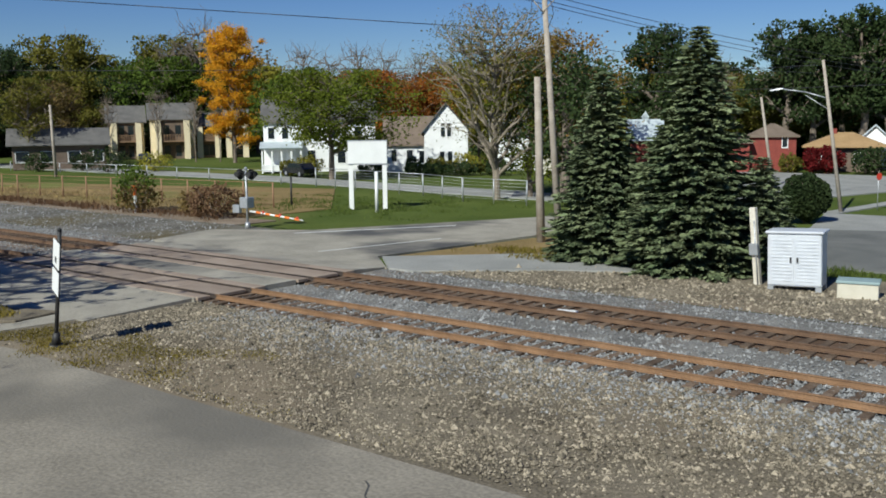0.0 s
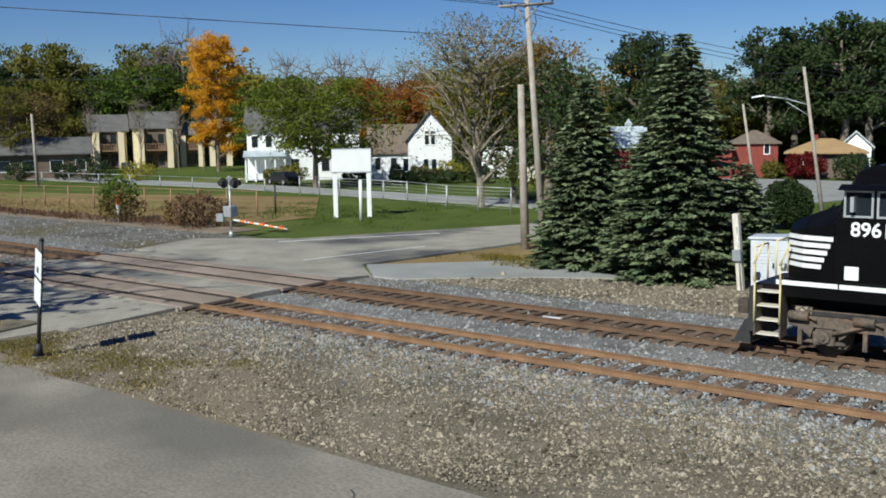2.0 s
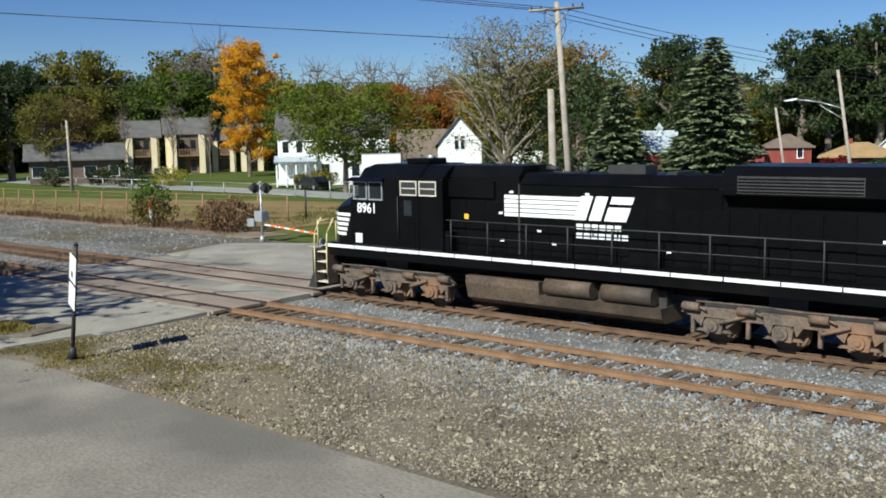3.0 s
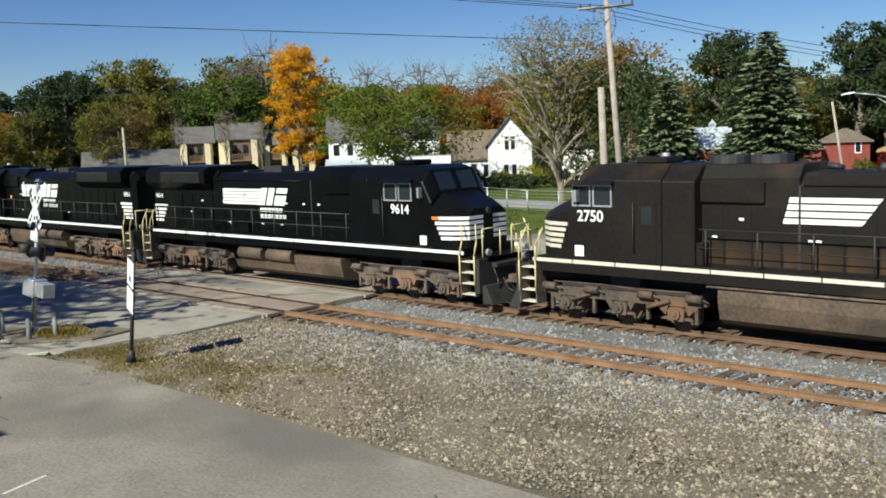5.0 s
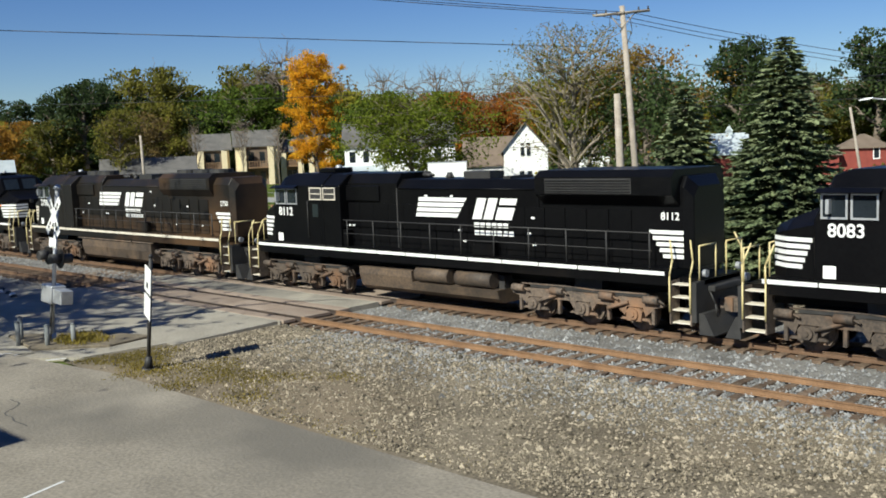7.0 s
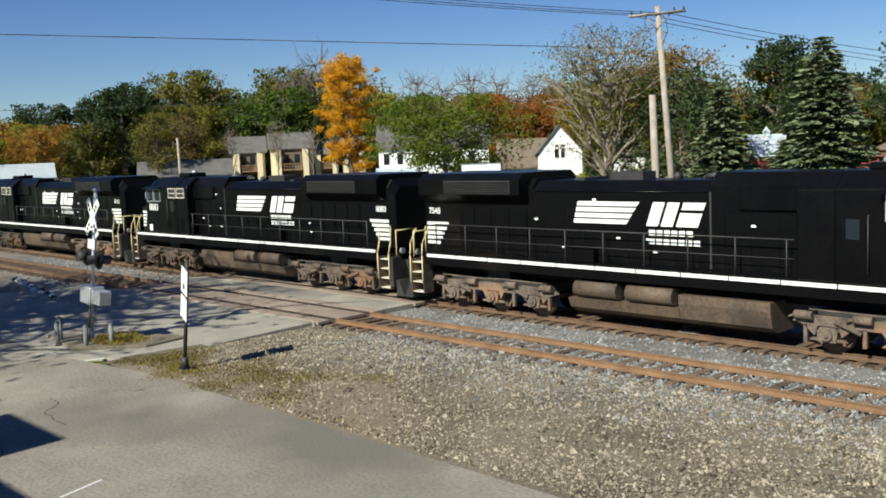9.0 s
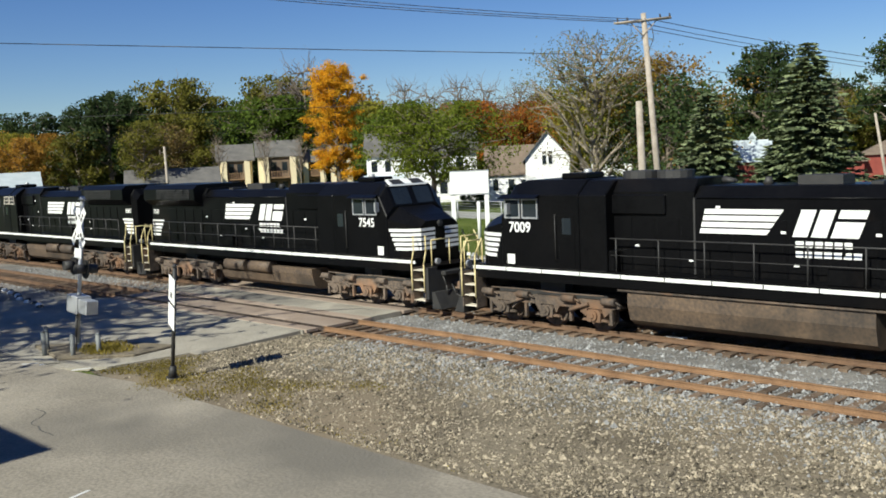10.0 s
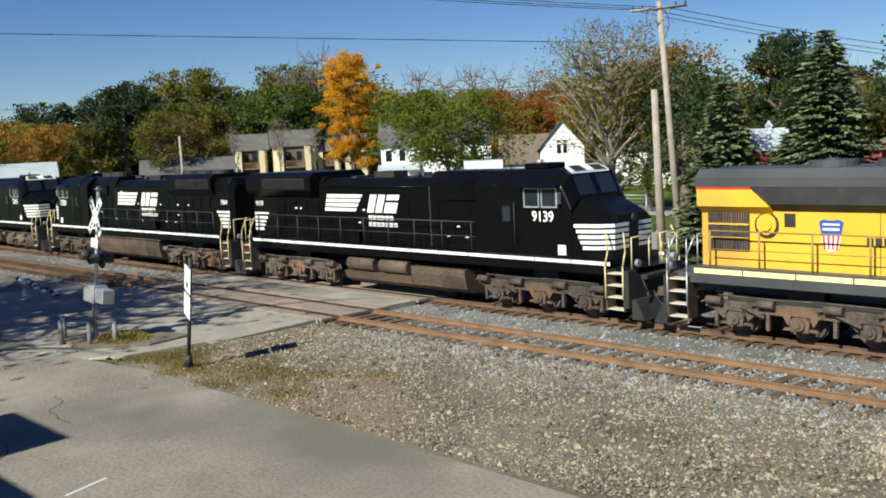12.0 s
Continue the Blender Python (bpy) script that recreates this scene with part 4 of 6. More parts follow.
def yellow_locomotive():
    loco = thing("diesel_locomotive", pose(0, 0, 0), "yellow six-axle diesel locomotive with dark grey roof", "locomotive", "locomotives of the train")
    running_gear(loco, SEGY, POSTY, M_ROOFGREY, M_TANK, False)
    part("long_hood", Shape().loft([sect(x, 1.02, 1.9, 3.86, 3.9, 1.0) for x in (-5.2, 9.7)]), M_YELLOW, loco)
    part("hood_roof", Shape().loft([sect(x, 1.02, 3.88, 4.05, 4.3, 0.8) for x in (-5.2, 8.0)]), M_ROOFGREY, loco, "dark grey inner roof", bevel=0.02)
    part("radiator", Shape().loft([[(x, p, q) for p, q in ((-1.3, 4.11), (-1.3, 4.36), (-1.1, 4.58), (1.1, 4.58), (1.3, 4.36), (1.3, 4.11))] for x in (-5.1, 9.72)]), M_ROOFGREY, loco, "dark grey painted roof")
    band = [[(x, p, q) for p, q in ((-1.29, 4.106), (1.29, 4.106), (1.29, lo), (1.04, lo - 0.2), (-1.04, lo - 0.2), (-1.29, lo))] for x, lo in ((-5.1, 3.66), (7.55, 3.66), (8.05, 4.05))]
    part("roof_band", Shape().loft(band), M_DARK, loco, "black band below the roof")
    flare = [[(x, p, q) for p, q in ((-1.285, hi), (1.285, hi), (1.285, 3.58), (1.03, 3.38), (-1.03, 3.38), (-1.285, 3.58))] for x, hi in ((7.56, 3.6), (8.06, 4.05), (9.7, 4.05))]
    part("rear_flare", Shape().loft(flare), M_YELLOW, loco)
    part("red_line", Shape().box(8.08, 9.72, -1.3, 1.3, 4.05, 4.105), M_RED, loco, "thin red stripe")
    for x in (-3.5, -1.0, 1.5, 4.6, 6.4):
        part("roof_fan", Shape().prism(ngon(x, 0, 0.62, 20), 4.58, 4.74, "z").prism(ngon(x, 0, 0.2, 12), 4.74, 4.78, "z"), M_ROOFGREY, loco)
    part("cab", Shape().loft([sect(-7.9, 1.48, 1.9, 3.42, 3.78, 1.1), sect(-7.5, 1.48, 1.9, 4.12, 4.52, 1.12), sect(-5.2, 1.48, 1.9, 4.22, 4.66, 0.95)]), M_YELLOW, loco, bevel=0.03)
    part("nose", Shape().loft([sect(-9.6, 0.95, 1.9, 3.02, 3.22, 0.7), sect(-7.9, 1.44, 1.9, 3.3, 3.78, 0.85)]), M_YELLOW, loco, bevel=0.03)
    for side in (-1, 1):
        gr = part("intake_grille", Shape().box(8.25, 9.5, min(side * 1.02, side * 1.05), max(side * 1.02, side * 1.05), 2.35, 3.45), M_DARK, loco, "dark louvred grille")
        for k in range(16):
            part("slat", Shape().box(8.3 + 0.077 * k, 8.325 + 0.077 * k, min(side * 1.05, side * 1.075), max(side * 1.05, side * 1.075), 2.38, 3.42), M_GRIME, gr)
        part("round_cover", Shape().prism(ngon(7.75, 3.1, 0.28, 20), min(side * 1.02, side * 1.07), max(side * 1.02, side * 1.07)).prism(ngon(7.75, 3.1, 0.17, 20), min(side * 1.07, side * 1.12), max(side * 1.07, side * 1.12)), M_YELLOW, loco, "round yellow blower cover")
        # dark disc set a little lower, painting the shadow round the blower cover
        part("cover_shadow_frame", Shape().prism(ngon(7.75, 3.07, 0.35, 20), min(side * 1.02, side * 1.035), max(side * 1.02, side * 1.035)), M_DARK, loco)
        part("small_grille", Shape().box(6.95, 7.25, min(side * 1.02, side * 1.04), max(side * 1.02, side * 1.04), 3.05, 3.4), M_DARK, loco)
        for k in range(14):
            part("door_seam", Shape().box(-4.6 + 0.72 * k, -4.58 + 0.72 * k, min(side * 1.02, side * 1.03), max(side * 1.02, side * 1.03), 1.95, 3.6), M_GRIME, loco)
        decal(loco, side, 6.0, 1.032, 2.95, poly_plate([(-0.29, 0.12), (-0.32, 0.26), (-0.2, 0.32), (0, 0.29), (0.2, 0.32), (0.32, 0.26), (0.29, 0.12), (0.26, -0.08), (-0.26, -0.08)]), M_BLUE, "blue shield emblem", "emblem_shield")
        decal(loco, side, 6.0, 1.04, 2.95, poly_plate([(-0.22, 0.04), (0.22, 0.04), (0.22, 0.1), (-0.22, 0.1)], [(-0.22, 0.17), (0.22, 0.17), (0.22, 0.22), (-0.22, 0.22)]), M_WHITE, "white emblem bars", "emblem_bars")
        decal(loco, side, 6.0, 1.032, 2.95, poly_plate([(-0.26, -0.084), (0.26, -0.084), (0.2, -0.42), (0, -0.52), (-0.2, -0.42)]), M_WHITE, "white lower shield", "emblem_field")
        decal(loco, side, 6.0, 1.04, 2.95, poly_plate(*[[(-0.23 + 0.13 * k, -0.09), (-0.17 + 0.13 * k, -0.09), (-0.145 + 0.105 * k, -0.44), (-0.19 + 0.105 * k, -0.44)] for k in range(4)]), M_RED, "red emblem stripes", "emblem_stripes")
        decal(loco, side, 3.6, 1.035, 2.75, poly_plate(*[[(-1.5 + 0.21 * k, -0.09), (-1.34 + 0.21 * k, -0.09), (-1.34 + 0.21 * k, 0.09), (-1.5 + 0.21 * k, 0.09)] for k in range(15) if k != 8]), M_DARK, "dark lettering bars", "lettering")
        for z in (2.68, 3.06):
            part("grille_bar", Shape().box(8.25, 9.5, min(side * 1.076, side * 1.1), max(side * 1.076, side * 1.1), z, z + 0.05), M_YELLOW, gr)
    for e in (-1, 1):
        end_platform(loco, e, M_GALV, M_ROOFGREY)
    return loco


EMBLEM_X = {"8961": 0.2, "9614": 2.2, "2750": 0.5, "8112": 1.9, "8083": 1.9, "7545": 0.9, "7009": 1.1, "9139": 2.4}
CONSIST = [("8961", False, False, False, True, 0), ("9614", False, False, False, True, 180), ("2750", True, True, False, False, 0), ("8112", False, False, False, False, 0),
           ("8083", False, False, False, False, 0), ("7545", False, False, True, False, 180), ("7009", True, False, False, False, 0), ("9139", False, False, True, False, 180)]
TRAIN = []
for num, emd, dusty, lit, sol, turn in CONSIST:
    TRAIN.append((freight_locomotive(num, emd, dusty, lit, sol, -7.55 if turn == 0 else -6.85 if num == "9614" else -7.2, EMBLEM_X[num]), turn))
TRAIN.append((yellow_locomotive(), 180))
TRACK_Y = D + S + 0.75
FRONT, SPEED = 28.64, -18.675


# small surges of the train: seconds, metres
SURGE = [(0.0, 0.0), (1.0, 0.0), (1.5, -0.6), (2.0, -1.2), (2.5, 0.0), (3.5, -0.4), (4.5, -1.0), (5.0, 0.0), (5.5, 0.3), (6.0, -0.7), (6.5, -0.3), (7.0, -0.4), (8.0, 0.1), (9.0, 0.6), (9.5, -0.6), (10.0, -0.2), (10.5, 0.3), (11.0, 0.3), (11.5, 0.9), (12.0, 0.4)]


def train_front(t):
    return FRONT + SPEED * t + dict(SURGE)[t]


# ---------- trees ----------
def limb_points(rng, base, tip, bend, n=4):
    b, t = Vector(base), Vector(tip)
    return [b.lerp(t, i / n) + Vector((rng.uniform(-bend, bend), rng.uniform(-bend, bend), rng.uniform(-bend, bend) + bend * math.sin(3.14 * i / n))) * (1 if 0 < i < n else 0) for i in range(n + 1)]


def tree_meshes(seed, h, r, leaves, size, bark, leaf_mt, low=0.28, limbs=13, clump=0.2, trunk=0.03, narrow=1.0, rise=(0.05, 0.17)):
    """Meshes of a trunk with its limbs, and of a crown of loose leaves round the limb ends."""
    rng = random.Random(seed)
    wood = Shape()
    top = (rng.uniform(-0.04, 0.04) * h, rng.uniform(-0.04, 0.04) * h, h * 0.86)
    stem = limb_points(rng, (0, 0, -0.2), top, h * 0.012, 6)
    wood.path(stem, h * trunk, 8, h * 0.006)
    ends = []
    for k in range(limbs):
        f = low + (0.92 - low) * (k + rng.random()) / limbs
        i = min(5, int(f / 0.86 * 6 * 0.999)) if f < 0.86 else 5
        base = Vector(stem[i]).lerp(Vector(stem[i + 1]), min(1, f / 0.86 * 6 - i)) if f < 0.86 else Vector(stem[6])
        a = k * 2.4 + rng.uniform(-0.5, 0.5)
        g = (f - low) / (1 - low)
        reach = r * narrow * math.sqrt(max(0.04, 1 - ((g - 0.34) / 0.68) ** 2)) * rng.uniform(0.66, 1.12)
        tip = Vector((math.cos(a) * reach, math.sin(a) * reach, min(h * rng.uniform(0.92, 1.0) * (1 - 0.24 * reach / r), base.z + h * rng.uniform(*rise))))
        pts = limb_points(rng, base, tip, r * 0.06)
        wood.path(pts, h * trunk * (0.5 - 0.25 * g), 5, h * 0.003)
        ends += [pts[-1], pts[-2], pts[2]]
        for q in range(4):
            b2 = Vector(pts[1 + q % 3])
            t2 = b2 + Vector((math.cos(a + rng.uniform(-1.3, 1.3)) * reach * 0.45, math.sin(a + rng.uniform(-1.3, 1.3)) * reach * 0.45, h * rng.uniform(0.02, 0.13)))
            wood.path(limb_points(rng, b2, t2, r * 0.04, 3), h * trunk * 0.16, 4, h * 0.0018)
            ends.append(t2)
            t3 = t2 + Vector((rng.uniform(-1, 1), rng.uniform(-1, 1), rng.uniform(0.2, 1.0))) * r * 0.16
            wood.tube(t2, t3, h * 0.0018, h * 0.001, 3)
    ends.append(Vector((top[0], top[1], h * 0.95)))
    wm = bpy.data.meshes.new("trunk")
    wm.from_pydata(wood.v, [], wood.f)
    wm.materials.append(bark)
    cm = None
    if leaves:
        g = np.random.default_rng(seed)
        e = np.array([tuple(p) for p in ends])
        pick = g.integers(0, len(e), leaves)
        spread = r * clump * g.uniform(0.5, 1.3, len(e))[pick]
        c = e[pick] + g.normal(0, 1, (leaves, 3)) * spread[:, None] * np.array((1, 1, 0.7))
        c[:, 2] = np.maximum(c[:, 2], h * low * 0.7)
        high = c[:, 2] > h
        c[high, 2] = h - 0.06 * h * g.random(int(high.sum()))
        al = g.normal(0, 1, (leaves, 3))
        al /= np.linalg.norm(al, axis=1)[:, None]
        ac = np.cross(al, g.normal(0, 1, (leaves, 3)))
        ac /= np.linalg.norm(ac, axis=1)[:, None]
        sz = size * g.uniform(0.6, 1.3, leaves)[:, None]
        cm = quads_mesh("crown", c, al * sz, ac * sz * 0.7, leaf_mt)
    return wm, cm


def plant(meshes, m, label, name="tree", category="tree", group="", scale=(1, 1, 1), leaf_mt=None):
    tree = thing(name, m, label, category, group)
    tree.scale = scale
    part("trunk", meshes[0], None, tree)
    if meshes[1]:
        crown = part("crown", meshes[1], None, tree)
        if leaf_mt:
            crown.material_slots[0].link = "OBJECT"
            crown.material_slots[0].material = leaf_mt
    return tree


def at(az, dist):
    """A spot by the compass: degrees west of north from the camera, and metres."""
    return -dist * math.sin(radians(az)), dist * math.cos(radians(az))


OAKS = [tree_meshes(11 + k, 12, 5.0, 8200, 0.17, M_BARK, L_OLIVE, 0.2, 17, 0.115) for k in range(5)]
LIGHT = [tree_meshes(31 + k, 12, 4.4, 4400, 0.17, M_BARK, L_BROWN, 0.25, 16, 0.15) for k in range(3)]
BARE = [tree_meshes(51 + k, 12, 3.6, 0, 0.2, M_BARK, None, 0.25, 26, trunk=0.02, rise=(0.2, 0.42)) for k in range(2)]
TALL = [tree_meshes(61 + k, 14, 3.6, 7600, 0.17, M_BARK, L_DARK, 0.25, 17, 0.13) for k in range(3)]

WOODS = [("olive-green autumn tree in the wood behind the houses", L_OLIVE), ("dark green leafy tree in the wood behind the houses", L_DARK), ("brown-leaved autumn tree in the wood behind the houses", L_BROWN),
         ("green leafy tree in the wood behind the houses", L_GREEN), ("yellow-green autumn tree in the wood behind the houses", L_LIME), ("rust-red autumn tree in the wood behind the houses", L_RUST), ("orange autumn tree in the wood behind the houses", L_ORANGE)]


def wood_height(az):
    for (a, h), (b, g) in zip(TOPS, TOPS[1:]):
        if a <= az <= b:
            return h + (g - h) * (az - a) / (b - a)
    return TOPS[-1][1]


# degrees west of north, height of the wood there
TOPS = [(8, 14), (17, 14), (22, 11.5), (28, 12), (33, 14), (40, 15.5), (46, 17), (52, 18.5), (58, 20), (64, 18), (69, 16.5), (80, 16)]
rw = random.Random(9)
for dist, gap, hf in ((205, 1.7, 1.04), (188, 1.9, 1.0), (152, 2.6, 0.82)):
    az = 9.0
    while az < 78:
        a = az + rw.uniform(-0.7, 0.7)
        az += gap * rw.uniform(0.75, 1.25)
        d = (dist + rw.uniform(-7, 7)) * (0.9 if a < 25 and dist == 152 else 0.72 if a < 31 else 0.8 if a < 37 else 1.0)
        if dist == 152 and 44.5 < a < 61:
            continue
        h = wood_height(a) * hf * rw.uniform(0.68, 1.14)
        u = rw.random()
        if a > 64:
            pick = 6 if u < 0.36 else 1 if u < 0.66 else 4 if u < 0.85 else 0
        elif a > 48:
            pick = 0 if u < 0.42 else 1 if u < 0.58 else 3 if u < 0.72 else 4 if u < 0.82 else 2
        elif a > 34:
            pick = 2 if u < 0.3 else 0 if u < 0.58 else 5 if u < 0.7 else 3 if u < 0.85 else 4
        else:
            pick = 3 if u < 0.15 else 1 if u < 0.45 else 4 if u < 0.55 else 0 if u < 0.85 else 2
        label, lm = WOODS[pick]
        protos = LIGHT if pick == 2 or (34 < a < 48 and rw.random() < 0.4) else TALL if pick == 1 and rw.random() < 0.6 else OAKS
        x, y = at(a, d)
        k = h / (14 if protos is TALL else 12)
        wide = rw.uniform(0.85, 1.2)
        plant(rw.choice(protos), pose(x, y, GZ, 0, 0, rw.uniform(0, 360)), label, group="trees of the wood", scale=(k * wide, k * wide, k), leaf_mt=lm)
# bare crowns that stand above the wood
for a, d, h in ((53.4, 182, 25), (47.5, 165, 19), (46, 172, 18), (44.4, 170, 19.5), (42.8, 175, 19), (40.8, 178, 18.5), (39.4, 160, 17), (37.5, 150, 16.5), (24.5, 112, 13), (55, 186, 21)):
    x, y = at(a, d)
    k = h / 12
    plant(rw.choice(BARE), pose(x, y, GZ, 0, 0, rw.uniform(0, 360)), "bare leafless tree standing above the wood", group="bare trees", scale=(k * 0.8, k * 0.8, k))

# the wood's dark undergrowth
def thicket(name, spots, material, label, size=0.35, n=260):
    g = np.random.default_rng(len(spots))
    c, sp = [], []
    for x, y, r, h in spots:
        p = g.normal(0, 1, (n, 3)) * np.array((r * 0.5, r * 0.5, h * 0.28)) + np.array((x, y, h * 0.5))
        c.append(p)
    c = np.concatenate(c)
    c[:, 2] = np.abs(c[:, 2]) + GZ
    al = g.normal(0, 1, c.shape)
    al /= np.linalg.norm(al, axis=1)[:, None]
    ac = np.cross(al, g.normal(0, 1, c.shape))
    ac /= np.linalg.norm(ac, axis=1)[:, None]
    sz = size * g.uniform(0.6, 1.4, (len(c), 1))
    return tagged(new(name, quads_mesh(name, c, al * sz, ac * sz * 0.7, material)), label, "undergrowth", "", "stuff")


thicket("undergrowth", [(*at(8 + 0.42 * k + rw.uniform(-0.2, 0.2), (150 if k < 56 else 172 if k < 70 else 208) + rw.uniform(-6, 6)), 4.5, rw.uniform(5, 9)) for k in range(170)], L_DARK, "dark dense undergrowth of the far wood", 0.5, 360)

# single trees
yellow = tree_meshes(71, 20.3, 3.6, 46000, 0.11, M_BARK, L_YELLOW, 0.1, 36, 0.12, 0.014)
plant(yellow, pose(-116, 92, GZ), "tall narrow tree with golden yellow leaves")
centre = tree_meshes(72, 11.0, 6.5, 20000, 0.125, M_BARK, L_MAPLE, 0.22, 26, 0.105, 0.03, rise=(0.02, 0.17))
plant(centre, pose(-72.0, 69.3, GZ), "broad green leafy tree before the white house")
sparse = tree_meshes(73, 13.9, 5.4, 9000, 0.07, M_PALEBARK, L_OLIVE, 0.12, 44, 0.13, 0.021, rise=(0.24, 0.5))
plant(sparse, pose(-43.2, 58.4, GZ), "half-bare pale-barked tree with thin olive leaves")
brown = tree_meshes(74, 12.4, 4.4, 9000, 0.11, M_BARK, L_AMBER, 0.2, 16, 0.2, 0.035)
plant(brown, pose(-41.6, 64.0, GZ), "brown-leaved autumn tree behind the pale tree")
plant(tree_meshes(76, 9.6, 3.4, 9000, 0.1, M_BARK, L_MAPLE, 0.1, 22, 0.14, 0.026), pose(-42.4, 61.6, GZ), "low-branched green tree behind the pale tree")
plant(tree_meshes(75, 10.5, 3.8, 4500, 0.15, M_BARK, L_DARK, 0.2, 14, 0.2, 0.04), pose(-38.6, 60.5, GZ), "dark green tree beside the pale tree")
for a, d, h, lm, label in ((40.0, 140, 12.5, L_RUST, "rust-red autumn tree beside the white houses"), (43.6, 142, 13, L_RUST, "rust-red autumn tree beside the white houses"), (41.5, 138, 10.5, L_RUST, "rust-red autumn tree beside the white houses"), (30.5, 118, 9.5, L_LIME, "yellow-green tree behind the spruces"), (29.0, 112, 8, L_LIME, "yellow-green tree behind the spruces"), (48.8, 130, 11.5, L_GREEN, "green tree beside the golden tree"), (46.8, 124, 11.0, L_OLIVE, "olive tree behind the white house")):
    x, y = at(a, d)
    plant(rw.choice(OAKS), pose(x, y, GZ, 0, 0, rw.uniform(0, 360)), label, scale=(h / 12 * 0.85,) * 2 + (h / 12,), leaf_mt=lm)
for a, d, h in ((27.2, 106, 15.3), (20.4, 124, 17), (19.0, 126, 16), (16.4, 124, 18.4), (15.2, 126, 17.4), (17.6, 128, 17), (26.2, 108, 13.2)):
    x, y = at(a, d)
    plant(rw.choice(TALL), pose(x, y, GZ, 0, 0, rw.uniform(0, 360)), "tall dark green tree behind the houses", scale=(h / 14,) * 3, leaf_mt=L_OLIVE if h < 14 else L_DARK)
# young trees in front of the cream houses
for a, d, h in ((62.5, 140, 12),):
    x, y = at(a, d)
    plant(BARE[0] if a < 59 else rw.choice(LIGHT), pose(x, y, GZ, 0, 0, rw.uniform(0, 360)), "slender half-bare tree before the houses", scale=(h / 18,) * 2 + (h / 12,), leaf_mt=L_OLIVE if a > 59 else None)


# blue spruces: whorls of drooping boughs set with short needle sprays
def spruce_meshes(seed, h, r):
    g = np.random.default_rng(seed)
    wood = Shape().tube((0, 0, -0.1), (0, 0, h * 0.97), h * 0.018, 0.02, 8)
    cs, als, acs = [], [], []
    z = 0.12
    while z < h * 0.985:
        f = z / h
        reach = r * (1 - f) ** 0.74 * (0.92 + 0.08 * math.sin(z * 5)) * min(1.0, 0.86 + f) + 0.1
        nb = max(5, int(15 * (1 - f) + 6))
        for k in range(nb):
            a = 6.28319 * (k + g.uniform(-0.4, 0.4)) / nb + z * 3
            L = reach * g.uniform(0.72, 1.12)
            rise = g.uniform(0.0, 0.12)
            ns = max(4, int(L / 0.085))
            s = (np.arange(ns) + 0.5) / ns
            d = np.array((math.cos(a), math.sin(a)))
            px = np.outer(s * L, d)
            pz = z + L * (rise * s - 0.26 * s * s + 0.12 * s ** 4)
            side = np.array((-d[1], d[0]))
            keep = s > 0.22
            w = 0.26 * L * (1.05 - s) * 0.9 + 0.07
            for sg in (-1, 0, 1):
                n = int(keep.sum())
                off = sg * w[keep] * g.uniform(0.4, 1.0, n)
                c = np.concatenate([px[keep] + off[:, None] * side, (pz[keep] - abs(off) * 0.18 + g.normal(0, 0.02, n))[:, None]], 1)
                dirn = np.concatenate([np.tile(d, (n, 1)) + sg * 0.7 * side + g.normal(0, 0.25, (n, 2)), g.normal(-0.12, 0.18, (n, 1))], 1)
                dirn /= np.linalg.norm(dirn, axis=1)[:, None]
                cr = np.cross(dirn, g.normal(0, 0.5, (n, 3)) + np.array((0, 0, 1.0)))
                cr /= np.linalg.norm(cr, axis=1)[:, None]
                sz = g.uniform(0.12, 0.22, (n, 1))
                cs.append(c), als.append(dirn * sz), acs.append(cr * sz * 0.36)
        z += 0.135 + 0.03 * f
    wm = wood.mesh("trunk", M_BARK)
    return wm, quads_mesh("foliage", np.concatenate(cs), np.concatenate(als), np.concatenate(acs), M_NEEDLE)


BIG, SMALL = spruce_meshes(1, 9.9, 3.35), spruce_meshes(2, 8.0, 2.75)
for ms, x, y, rz, sc, label in ((BIG, -16.4, 35.1, 0, (1, 1, 0.955), "tall blue spruce with drooping boughs"), (SMALL, -20.9, 35.7, 0, (1, 1, 1), "smaller blue spruce beside the pole"), (SMALL, -18.0, 35.4, 130, (0.85, 0.85, 0.72), "low blue spruce between two larger ones"), (SMALL, -14.3, 36.2, 60, (0.72, 0.72, 0.56), "low spruce beside the metal cabinet")):
    spruce = thing("spruce_tree", pose(x, y, GZ, 0, 0, rz), label, "tree", "spruces")
    spruce.scale = sc
    part("trunk", ms[0], None, spruce)
    part("foliage", ms[1], None, spruce)


